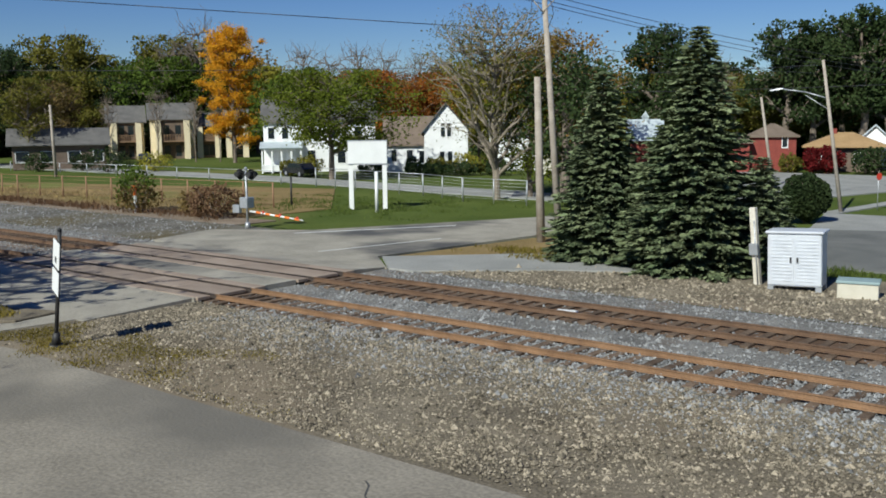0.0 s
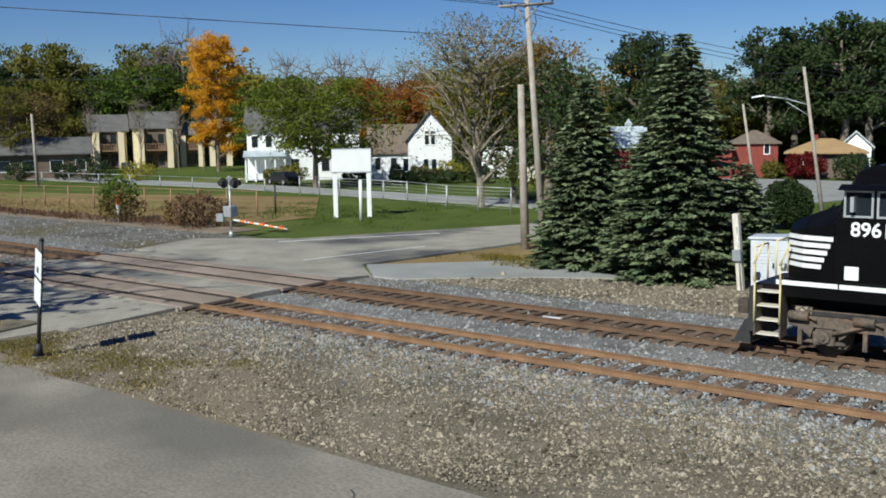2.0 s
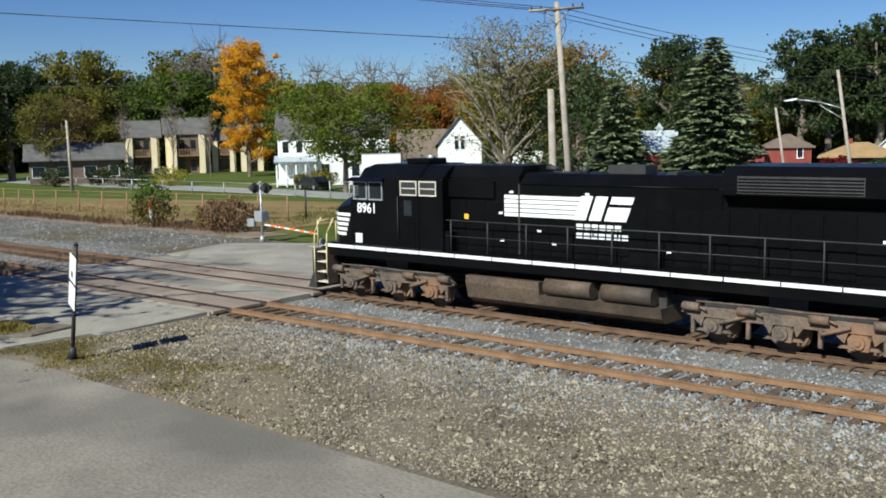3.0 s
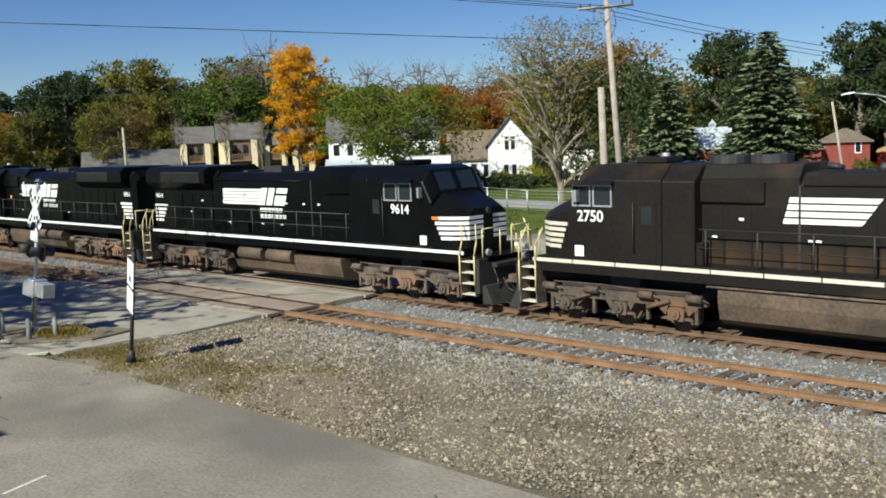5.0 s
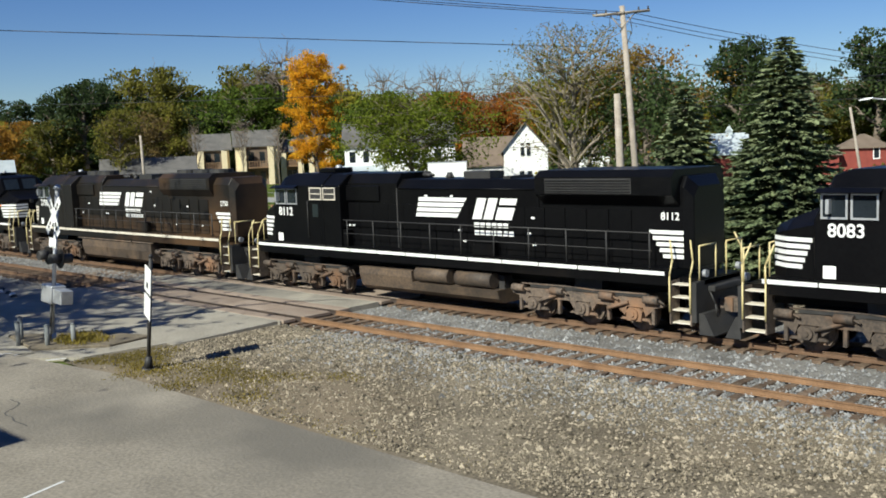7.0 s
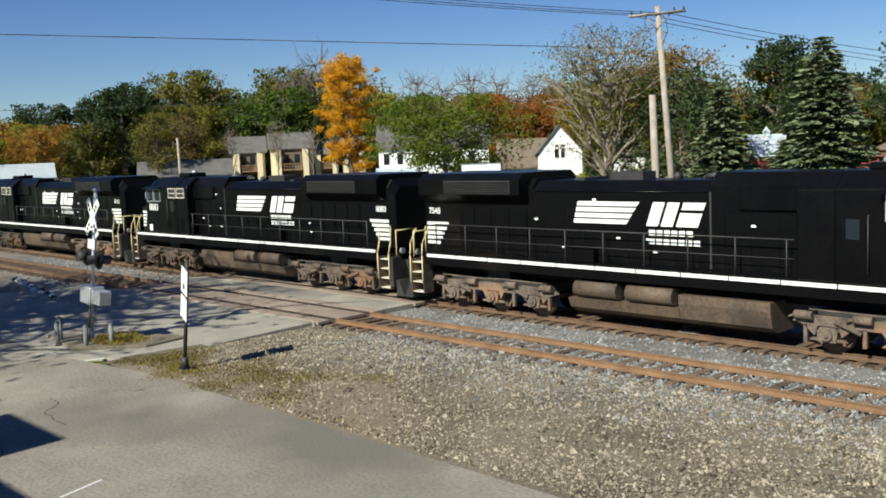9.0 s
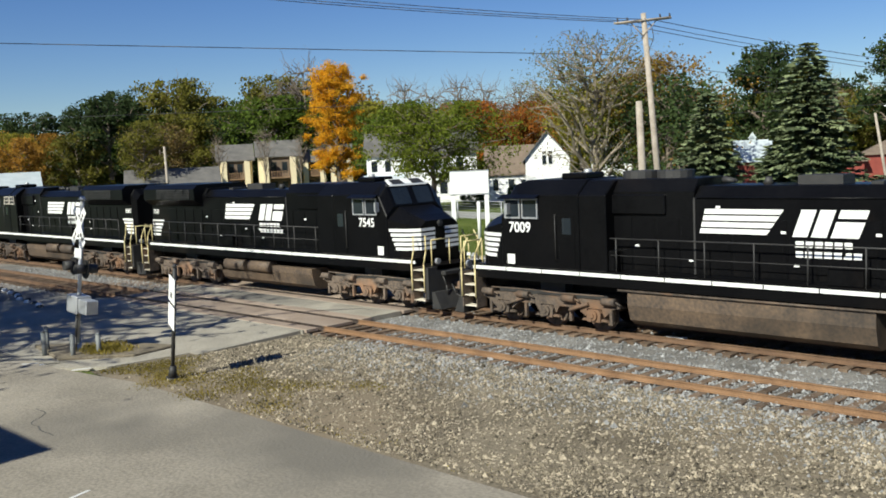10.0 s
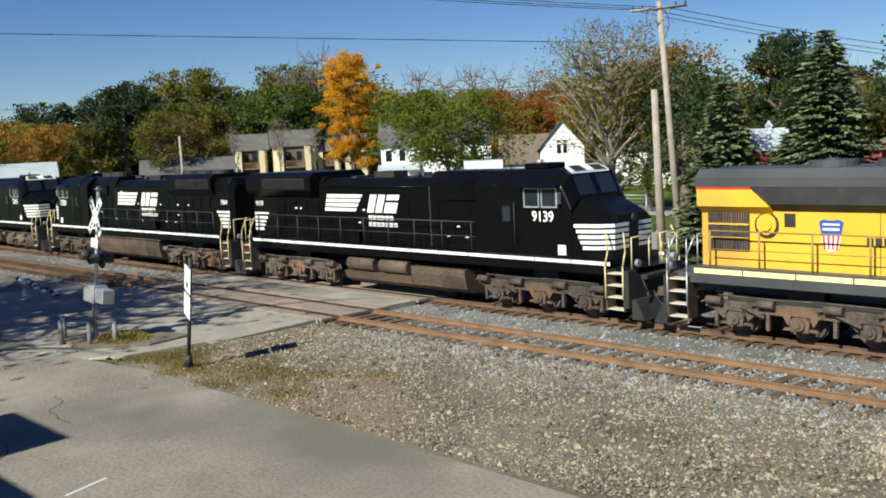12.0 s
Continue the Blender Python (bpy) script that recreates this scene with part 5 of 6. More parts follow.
def shrub(name, x, y, r, h, mt, label, n=900, size=0.09, stems=9, lobes=0.18):
    g = np.random.default_rng(int(abs(x * 7 + y)))
    t = thing(name, pose(x, y, GZ), label, "bush")
    w = Shape()
    for k in range(stems):
        a = 6.28 * k / stems
        w.path([(0.08 * math.cos(a), 0.08 * math.sin(a), 0), (r * 0.35 * math.cos(a + 0.2), r * 0.35 * math.sin(a + 0.2), h * 0.45), (r * 0.75 * math.cos(a), r * 0.75 * math.sin(a), h * 0.85)], 0.03, 5, 0.008)
    part("stem", w, M_BARK, t)
    u = g.normal(0, 1, (n, 3))
    u /= np.linalg.norm(u, axis=1)[:, None]
    c = u * (g.uniform(0.3, 1, (n, 1)) ** 0.4) * np.array((r, r, h * 0.48)) * (1 + lobes * np.sin(u[:, :1] * 7 + u[:, 1:2] * 5)) + np.array((0, 0, h * 0.52))
    al = g.normal(0, 1, (n, 3))
    al /= np.linalg.norm(al, axis=1)[:, None]
    ac = np.cross(al, g.normal(0, 1, (n, 3)))
    ac /= np.linalg.norm(ac, axis=1)[:, None]
    part("leaves", quads_mesh("leaves", c, al * size, ac * size * 0.6, mt), None, t)
    return t


shrub("hedge_bush", -19.0, 54.3, 1.35, 2.75, L_DARK, "round clipped dark green bush by the parking lot", 9000, 0.1, lobes=0.05)
shrub("sapling", -58.0, 37.4, 1.3, 3.2, L_GREEN, "young green bush growing at the verge", 700, 0.13)
shrub("weed_bush", -57.0, 37.0, 1.5, 1.9, L_BROWN, "brown dried bush at the verge", 900, 0.1)
shrub("weed_bush", -49.6, 37.6, 1.9, 2.1, L_WEED, "reddish brown dried bush at the verge", 1500, 0.1)
shrub("weed_bush", -51.8, 37.9, 1.3, 1.7, L_BROWN, "brown dried bush at the verge", 800, 0.1)
shrub("maple_bush", -34.3, 102.6, 2.1, 2.7, L_MAROON, "rounded maroon red bush before the tan-roofed house", 2200, 0.16)
shrub("shrub", -72.5, 82.2, 0.9, 1.9, L_DARK, "dark upright evergreen shrub at the white house", 600, 0.12)
for x, y, r, h, mt in ((-69, 82.5, 1.6, 1.8, L_OLIVE), (-66, 83.5, 1.5, 2.4, L_LIME), (-63.5, 84.5, 1.6, 2.0, L_OLIVE), (-71, 81.0, 1.5, 1.3, L_DARK), (-75.5, 78.5, 1.6, 1.5, L_DARK), (-68, 80.8, 1.8, 1.3, L_DARK), (-82, 72.5, 1.3, 1.7, L_OLIVE), (-79.5, 73, 1.6, 2.2, L_LIME), (-65, 81.8, 1.8, 1.4, L_DARK), (-61.5, 83.5, 1.8, 1.7, L_DARK), (-30.0, 102.9, 1.7, 2.6, L_DARK), (-29.2, 103.4, 1.5, 2.8, L_DARK), (-26.2, 104.5, 1.6, 1.5, L_OLIVE), (-37.4, 101.9, 1.2, 2.0, L_OLIVE), (-118, 62.5, 1.8, 2.4, L_DARK), (-114.5, 66.5, 1.6, 2.2, L_DARK), (-108, 66, 2.6, 3.0, L_DARK), (-104, 70, 2.2, 2.4, L_LIME), (-35.5, 66.0, 2.0, 2.0, L_DARK), (-38.5, 68.5, 2.2, 2.6, L_GREEN)):
    shrub("shrub", x, y, r, h, mt, "garden shrub beside the houses", 700, 0.15)
for x, y, h, rz in ((-132.0, 81.4, 10.5, 10), (-129.0, 87.8, 11.5, 80), (-123.0, 90.2, 10.0, 200), (-120.4, 92.7, 11.0, 300)):
    plant(BARE[0], pose(x, y, GZ, 0, 0, rz), "slender bare tree on the lawn before the apartments", group="lawn trees", scale=(h / 24,) * 2 + (h / 12,))
# half-bare trees south of the road, whose shadows fall across it
STREET = tree_meshes(57, 12, 4.6, 2600, 0.09, M_BARK, L_BROWN, 0.28, 40, 0.2, 0.03, rise=(0.2, 0.42))
for x, y, h, rz in ((-36.0, -3.5, 20, 0), (-40.0, -4.0, 17, 50), (-43.5, -2.0, 15.5, 140), (-47, -1.0, 13, 100), (-51, -1.0, 12.5, 70), (-56, 0.0, 12, 210), (-61, 1.0, 12, 150)):
    plant(STREET, pose(x, y, GZ, 0, 0, rz), "half-bare brown street tree beside the road", group="street trees", scale=(h / 12 * 1.2,) * 2 + (h / 12,))


# ---------- poles, wires, signals ----------
def lean(base, top):
    """A pose at base whose z points to top."""
    d = (Vector(top) - Vector(base)).normalized()
    return Matrix.Translation(base) @ Vector((0, 0, 1)).rotation_difference(d).to_matrix().to_4x4()


def utility_pole(base, top, r, label, arm=0.0, arm_turn=0.0):
    h = (Vector(top) - Vector(base)).length
    p = thing("utility_pole", lean(base, top), label, "utility pole", "utility poles")
    part("shaft", Shape().tube((0, 0, -0.3), (0, 0, h), r, r * 0.68, 12), M_WOODPOLE, p)
    if arm:
        c, s = math.cos(radians(arm_turn)), math.sin(radians(arm_turn))
        bar = Shape().tube((-arm * c, -arm * s, h - 0.35), (arm * c, arm * s, h - 0.35), 0.07, n=6).tube((-arm * c, -arm * s - 0.22, h - 0.35), (arm * c, arm * s - 0.22, h - 0.35), 0.05, n=6)
        bar.tube((-arm * 0.5 * c, -arm * 0.5 * s, h - 0.35), (0, -0.2, h - 1.1), 0.03, n=5).tube((arm * 0.5 * c, arm * 0.5 * s, h - 0.35), (0, -0.2, h - 1.1), 0.03, n=5)
        part("crossarm", bar, M_WOODPOLE, p)
        for k in (-0.95, -0.6, 0.6, 0.95):
            part("insulator", Shape().tube((arm * k * c, arm * k * s, h - 0.32), (arm * k * c, arm * k * s, h - 0.12), 0.05, 0.035, 8), M_DARK, p)
        part("drop_cable", Shape().path([(0.2, -0.2, h - 0.3), (0.55, -0.2, h - 0.7), (0.6, -0.2, h - 1.3), (0.25, -0.2, h - 1.9)], 0.018, 5), M_WIRE, p)
    return p


utility_pole((-27.12, 42.0, GZ), (-27.78, 41.55, 12.1), 0.19, "tall grey wooden utility pole with a crossarm", 1.35, 45)
utility_pole((-26.1, 38.85, GZ), (-26.2, 38.65, 7.7), 0.22, "short cut-off grey wooden pole")
utility_pole((-30.5, 79.6, GZ), (-31.5, 79.0, 7.3), 0.14, "leaning pale wooden utility pole")
utility_pole((-104.6, 57.5, GZ), (-104.6, 57.3, 7.9), 0.2, "plain pale wooden pole by the street")
lamp_pole = utility_pole((-19.35, 61.7, GZ), (-20.6, 61.15, 9.1), 0.13, "leaning wooden pole carrying a street lamp")
part("lamp_arm", Shape().path([(0.0, 0, 7.0), (-1.2, -0.3, 7.6), (-2.5, -0.6, 8.0)], 0.045, 6).path([(0.0, 0, 6.3), (-1.2, -0.3, 7.4)], 0.03, 6), M_GALV, lamp_pole, "curved pale metal lamp arm")
part("lamp_head", Shape().loft([[(-2.4 - 0.75 * k, -0.6 - 0.18 * k + 0.14 * w * a, 8.0 + 0.1 * b * w + 0.02) for a, b in ((-1, -0.5), (1, -0.5), (0.8, 0.6), (-0.8, 0.6))] for k, w in ((0, 0.5), (0.4, 1.0), (1, 0.6))]), M_GALV, lamp_pole, "pale cobra-head street lamp")


def wire(a, b, sag=0.5, r=0.022):
    a, b = Vector(a), Vector(b)
    pts = [a.lerp(b, i / 16) - Vector((0, 0, sag * 4 * (i / 16) * (1 - i / 16))) for i in range(17)]
    return solid("overhead_wire", Shape().path(pts, r, 5), M_WIRE, "thin black overhead cable against the sky", "cable", kind="structure")


wire((-110.0, -28.0, 18.0), (-44.0, 62.5, 12.5), 0.05, 0.03)
for dx, dz in ((-0.9, 11.75), (-0.3, 11.75), (0.5, 11.75)):
    wire((-27.9 + dx, 41.4 + dx, dz), (-21.0 + dx * 0.5, 80.0, 9.2 + 0.5 * dx), 0.4, 0.018)
    wire((-27.9 + dx, 41.4 + dx, dz), (-44.0 + dx, 15.0, 14.6), 0.3, 0.018)
wire((-27.95, 41.4, 9.8), (-20.9, 61.0, 8.3), 0.3, 0.015)
wire((-150.0, 10.0, 13.0), (-75.0, 92.5, 11.9), 0.6, 0.03)
wire((-75.0, 92.5, 11.9), (-21.0, 61.0, 8.8), 0.6, 0.02)
wire((-40.0, 59.0, 7.6), (-10.0, 63.0, 7.7), 0.2, 0.018)


def marker_post():
    p = thing("marker_post", lean((-24.2, 13.0, GZ), (-23.68, 13.02, 3.0)), "dark metal post with two white marker plates", "sign post")
    part("post", Shape().tube((0, 0, 0), (0, 0, 3.2), 0.055, n=10), M_DARK, p)
    part("base", Shape().tube((0, 0, -0.02), (0, 0, 0.1), 0.2, 0.17, 12).tube((0, 0, 0.1), (0, 0, 0.42), 0.13, 0.08, 12), M_DARK, p, "flared cast base")
    part("cap", Shape().tube((0, 0, 3.2), (0, 0, 3.28), 0.075, 0.03, 10), M_DARK, p)
    for z0, z1 in ((1.52, 2.14), (2.22, 2.92)):
        pl = part("plate", Shape().box(-0.37, 0.37, -0.075, -0.055, z0, z1), M_WHITE, p, "white marker plate", bevel=0.004)
        pl.matrix_basis = pose(0, 0, 0, 0, 0, -18)
        part("bracket", Shape().box(-0.3, 0.3, -0.054, -0.03, z0 + 0.1, z0 + 0.14).box(-0.3, 0.3, -0.054, -0.03, z1 - 0.14, z1 - 0.1), M_DARK, pl)
        if z0 > 2:
            part("plate_mark", Shape().box(-0.1, 0.1, -0.08, -0.076, 2.35, 2.5), M_DARK, pl, "small dark mark")


marker_post()


def light_pair(p, z, facing):
    for x in (-0.42, 0.42):
        ob = part("signal_light", Shape().prism(ngon(x, z, 0.30, 20), -0.03, 0.0), M_DARK, p, "black round target of a warning light")
        part("lens", Shape().prism(ngon(x, z, 0.11, 14), facing * 0.03, facing * 0.05), mat("red_lens", (0.16, 0.01, 0.01), (0.22, 0.015, 0.012), 2, 0.2, bump=0), ob, "dark red lens")
        part("visor", Shape().tube((x, -0.02, z + 0.02), (x, facing * 0.34, z + 0.0), 0.145, 0.15, 12), M_DARK, ob)
    part("light_bar", Shape().tube((-0.42, 0.04, z), (0.42, 0.04, z), 0.035, n=8), M_GALV, p)


def crossing_signal(m, h, label, cross, gate):
    p = thing("crossing_signal", m, label, "crossing signal", "crossing signals")
    part("mast", Shape().tube((0, 0, 0), (0, 0, h), 0.062, n=12).tube((0, 0, 0), (0, 0, 0.35), 0.17, 0.13, 10), M_GALV, p, "galvanised steel mast")
    if cross:
        for a in (50, -50):
            c, s = math.cos(radians(a)), math.sin(radians(a))
            b = part("crossbuck_board", Shape().prism([(0.62 * c - 0.115 * s, 0.62 * s + 0.115 * c), (-0.62 * c - 0.115 * s, -0.62 * s + 0.115 * c), (-0.62 * c + 0.115 * s, -0.62 * s - 0.115 * c), (0.62 * c + 0.115 * s, 0.62 * s - 0.115 * c)], -0.085 - 0.012 * (a > 0), -0.075 - 0.012 * (a > 0)), M_WHITE, p, "white crossbuck board")
            b.matrix_basis = pose(0, 0, h - 0.85) @ Matrix.Diagonal((1, 1, 1.15, 1))
            bars = Shape()
            for q in (-0.42, -0.28, 0.28, 0.42):
                bars.box(q - 0.05, q + 0.05, -0.1, -0.098, -0.05, 0.05)
            part("lettering", bars, M_DARK, b).matrix_basis = pose(0, 0, 0, 0, -a, 0)
        part("plate", Shape().box(-0.24, 0.24, -0.09, -0.075, h - 1.85, h - 1.55), M_WHITE, p, "small white plate")
    lz = h - 2.15 if cross else h - 0.28
    light_pair(p, lz, -1)
    light_pair(p, lz + 0.0, 1)
    part("bell", Shape().tube((0, 0, h), (0, 0, h + 0.12), 0.14, 0.05, 12), M_GALV, p)
    if gate:
        part("mechanism", Shape().box(-0.28, 0.28, -0.3, 0.3, 1.15, 1.75), M_GALV, p, "grey gate mechanism box", bevel=0.03)
        arm = part("gate_arm", Shape().tube((0.2, 0, 0.98), (4.0, 0, 0.62), 0.06, 0.04, 8), M_WHITE, p, "lowered striped gate arm")
        for k in range(5):
            a, b = 0.7 + 0.68 * k, 1.02 + 0.68 * k
            part("stripe", Shape().tube((a, 0, 0.98 - (a - 0.2) * 0.0947), (b, 0, 0.98 - (b - 0.2) * 0.0947), 0.066, n=8), M_ORANGE, arm, "orange-red stripe")
        for k in range(3):
            x = 1.2 + 1.2 * k
            part("arm_lamp", Shape().tube((x, 0, 1.0 - x * 0.0947), (x, 0, 1.14 - x * 0.0947), 0.07, n=8), M_RED, arm, "small red lamp")
        part("counterweight", Shape().box(-1.0, -0.5, -0.12, 0.12, 0.85, 1.3), M_GALV, p, bevel=0.02)
    else:
        part("relay_box", Shape().box(-0.36, 0.36, -0.25, 0.25, 1.35, 1.92), M_GALV, p, "grey metal relay box", bevel=0.03)
        part("relay_lid", Shape().box(0.38, 0.95, -0.2, 0.2, 1.42, 1.86), M_GALV, p, "pale grey side box", bevel=0.02)
        part("conduit", Shape().path([(0.1, -0.1, 1.35), (0.14, -0.12, 0.6), (0.1, -0.1, 0)], 0.04, 6), M_DARK, p)
    return p


crossing_signal(lean((-30.35, 13.05, GZ), (-29.95, 13.45, 4.8)), 4.95, "grey crossing signal mast with white crossbuck", True, False)
crossing_signal(pose(-43.0, 34.8, GZ, 0, 0, 8), 3.3, "grey crossing signal mast with lowered gate arm", False, True)
for x, y, h in ((-31.3, 12.5, 0.85), (-30.8, 12.2, 0.8), (-29.6, 12.6, 0.75), (-29.3, 13.3, 0.7)):
    solid("bollard", Shape().tube((0, 0, 0), (0, 0, h), 0.075, n=12).tube((0, 0, h), (0, 0, h + 0.05), 0.075, 0.04, 12), M_GREYWALL, "short weathered steel guard post", "bollard", m=pose(x, y, GZ))
# raised kerb island round the mast, with dry weeds
isl = [(-32.6, 12.6), (-29.5, 12.1), (-28.0, 13.8), (-28.3, 15.4), (-30.5, 14.6)]
solid("kerb_island", Shape().prism(isl, GZ - 0.1, GZ + 0.14, "z"), M_GRAVEL, "gravel island round the signal mast", "traffic island", "structure", 0.03)
blades("island_weeds", 2600, (-31.5, -28.3, 12.7, 14.6), GZ + 0.13, 0.07, L_MOSS, "dry weeds round the signal mast")


# ---------- cabinets, sign, fences ----------
def cabinet():
    c = thing("signal_cabinet", pose(-11.75, 33.15, GZ, 0, -1.5, 9), "ribbed silver metal equipment cabinet on short legs", "cabinet")
    part("body", Shape().box(-0.88, 0.88, -0.5, 0.5, 0.16, 1.95), M_CABINET, c, bevel=0.03)
    part("lid", Shape().box(-0.95, 0.95, -0.57, 0.57, 1.95, 2.05), M_CABINET, c, bevel=0.03)
    for x in (-0.44, 0.44):
        d = part("door", Shape().box(x - 0.42, x + 0.42, -0.525, -0.503, 0.22, 1.9), M_CABINET, c)
        for k in range(13):
            part("rib", Shape().box(x - 0.36, x + 0.36, -0.54, -0.525, 0.34 + 0.115 * k, 0.38 + 0.115 * k), M_CABINET, d)
        part("handle", Shape().box(x - 0.03 - 0.33 * (x > 0) + 0.33 * (x < 0), x + 0.03 - 0.33 * (x > 0) + 0.33 * (x < 0), -0.58, -0.54, 0.98, 1.16), M_DARK, d)
    for x in (-0.78, 0.78):
        for y in (-0.4, 0.4):
            part("leg", Shape().box(x - 0.1, x + 0.1, y - 0.1, y + 0.1, 0, 0.16), M_GALV, c)


cabinet()
sb = thing("utility_box", pose(-9.6, 32.7, GZ, 0, 0, 13), "low beige utility box with grey-green lid", "utility box")
part("body", Shape().box(-0.62, 0.62, -0.4, 0.4, 0, 0.5), M_BEIGE, sb, bevel=0.02)
part("lid", Shape().box(-0.66, 0.66, -0.44, 0.44, 0.5, 0.6), M_TEAL, sb, bevel=0.02)
stub = thing("conduit_post", lean((-13.15, 33.2, GZ), (-13.35, 33.05, 2.65)), "pale wooden post with metal conduit", "post")
part("post", Shape().box(-0.11, 0.11, -0.11, 0.11, 0, 2.75), M_BUFF, stub, bevel=0.015)
part("junction_box", Shape().box(-0.15, 0.15, -0.22, -0.11, 1.1, 1.5), M_GALV, stub)
part("conduit", Shape().tube((0.06, -0.14, 0), (0.06, -0.14, 2.3), 0.03, n=6), M_GALV, stub)


def sign_board():
    s = thing("blank_sign", pose(-45.6, 47.2, GZ, 0, 0, 43), "blank white sign board on two white posts", "sign")
    part("board", Shape().box(-1.3, 1.3, -0.14, 0.14, 3.05, 4.55), M_WHITE, s, bevel=0.02)
    part("lower_trim", Shape().box(-1.34, 1.34, -0.16, 0.16, 2.98, 3.05), M_GALV, s)
    part("upper_trim", Shape().box(-1.34, 1.34, -0.16, 0.16, 4.55, 4.6), M_GALV, s)
    for x in (-1.12, 1.12):
        part("post", Shape().box(x - 0.15, x + 0.15, -0.12, 0.12, 0, 2.98), M_WHITE, s, bevel=0.01)


sign_board()
solid("white_post", Shape().tube((0, 0, 0), (0, 0, 2.6), 0.11, n=12), M_WHITE, "plain white metal post beside the sign", "post", m=pose(-43.6, 45.9, GZ))
mk = thing("marker_stake", pose(-57.0, 36.8, GZ), "white stake with an orange top", "stake")
part("stake", Shape().box(-0.07, 0.07, -0.07, 0.07, 0, 1.15), M_WHITE, mk)
part("top", Shape().box(-0.08, 0.08, -0.08, 0.08, 1.15, 1.8), M_ORANGE, mk, "orange painted top")


def fence(pts, spacing, h, mt, r, label, mesh_rows):
    f = thing("wire_fence", pose(0, 0, 0), label, "fence")
    pm = Shape().tube((0, 0, -0.1), (0, 0, h), r, n=6).mesh("post", mt)
    wires = Shape()
    for (x0, y0), (x1, y1) in zip(pts, pts[1:]):
        n = max(1, round(math.hypot(x1 - x0, y1 - y0) / spacing))
        for k in range(n + 1):
            part("post", pm, mt, f).matrix_basis = pose(x0 + (x1 - x0) * k / n, y0 + (y1 - y0) * k / n, GZ, random.uniform(-1.5, 1.5), random.uniform(-1.5, 1.5))
        for q in range(mesh_rows):
            z = GZ + h * (0.15 + 0.83 * q / (mesh_rows - 1))
            wires.tube((x0, y0, z), (x1, y1, z), 0.012 if q < mesh_rows - 1 else 0.03, n=4)
    part("wire", wires, mt, f)


M_RUSTPOST = mat("rusty_fence_post", (0.20, 0.11, 0.06), (0.32, 0.19, 0.11), 3, 0.9, bump=0.3)
fence([(-125, 40.0), (-80, 40.5), (-66, 42.8), (-52, 44.4)], 2.6, 1.75, M_RUSTPOST, 0.06, "rusty wire fence along the dry field", 6)
fence([(-66, 61.5), (-50.5, 58.5), (-44.5, 56.0), (-38.5, 55.5)], 2.9, 1.7, M_GALV, 0.05, "pale chain-link fence along the lawn", 7)
fence([(-125, 62.5), (-95, 63.0), (-72, 62.5)], 5.5, 1.2, M_GALV, 0.05, "low pale fence along the street", 2)
solid("post", Shape().tube((0, 0, 0), (0, 0, 2.0), 0.07, n=8), M_DARK, "thin dark post with a small box", "post", m=pose(-52.5, 46.5, GZ))


# ---------- houses ----------
def house(name, x, y, rz, w, d, eave, ridge, wall, roof, label, hip=False, windows=(), gable_front=False, over=0.35, sill=True):
    """Front along local -y. The ridge runs along x, or along y with gable_front. windows: x, z, width, height on the front."""
    hs = thing(name, pose(x, y, GZ, 0, 0, rz), label, "house")
    if gable_front:
        body = Shape().prism([(-w / 2, 0), (w / 2, 0), (w / 2, eave), (0, ridge - 0.12), (-w / 2, eave)], 0, d)
    elif hip:
        body = Shape().box(-w / 2, w / 2, 0, d, 0, eave)
    else:
        body = Shape().prism([(0, 0), (d, 0), (d, eave), (d / 2, ridge - 0.12), (0, eave)], -w / 2, w / 2, "x")
    part("wall", body, wall, hs)
    t = 0.16
    if hip:
        q = min(w, d) / 2
        a = [(-w / 2 - over, -over, eave), (w / 2 + over, -over, eave), (w / 2 + over, d + over, eave), (-w / 2 - over, d + over, eave)]
        rx = w / 2 - q * 0.9
        top = [(-rx, d / 2, ridge), (rx, d / 2, ridge)]
        part("roof", Shape().add(a + top + [(p[0], p[1], eave - t) for p in a], [(0, 1, 5, 4), (1, 2, 5), (2, 3, 4, 5), (3, 0, 4), (0, 1, 7, 6), (1, 2, 8, 7), (2, 3, 9, 8), (3, 0, 6, 9), (6, 7, 8, 9)]), roof, hs)
    else:
        half = (w if gable_front else d) / 2
        k = (ridge - eave) / half
        for sgn in (-1, 1):
            pl = [(sgn * (half + over), eave - k * over), (0, ridge), (0, ridge + t), (sgn * (half + over), eave - k * over + t)]
            if gable_front:
                part("roof", Shape().prism([p for p in pl], -over, d + over), roof, hs)
            else:
                part("roof", Shape().prism([(p + d / 2, z) for p, z in pl], -w / 2 - over, w / 2 + over, "x"), roof, hs)
    for wx, wz, ww, wh in windows:
        win = part("window", Shape().box(wx - ww / 2, wx + ww / 2, -0.02, 0.02, wz, wz + wh), M_GLASS, hs, "dark window pane")
        fr = Shape()
        for a, b, c, e in ((wx - ww / 2 - 0.08, wx + ww / 2 + 0.08, wz - 0.1, wz), (wx - ww / 2 - 0.08, wx + ww / 2 + 0.08, wz + wh, wz + wh + 0.08), (wx - ww / 2 - 0.08, wx - ww / 2, wz, wz + wh), (wx + ww / 2, wx + ww / 2 + 0.08, wz, wz + wh)):
            fr.box(a, b, -0.05, 0.0, c, e)
        part("frame", fr, M_WHITE, win)
    return hs


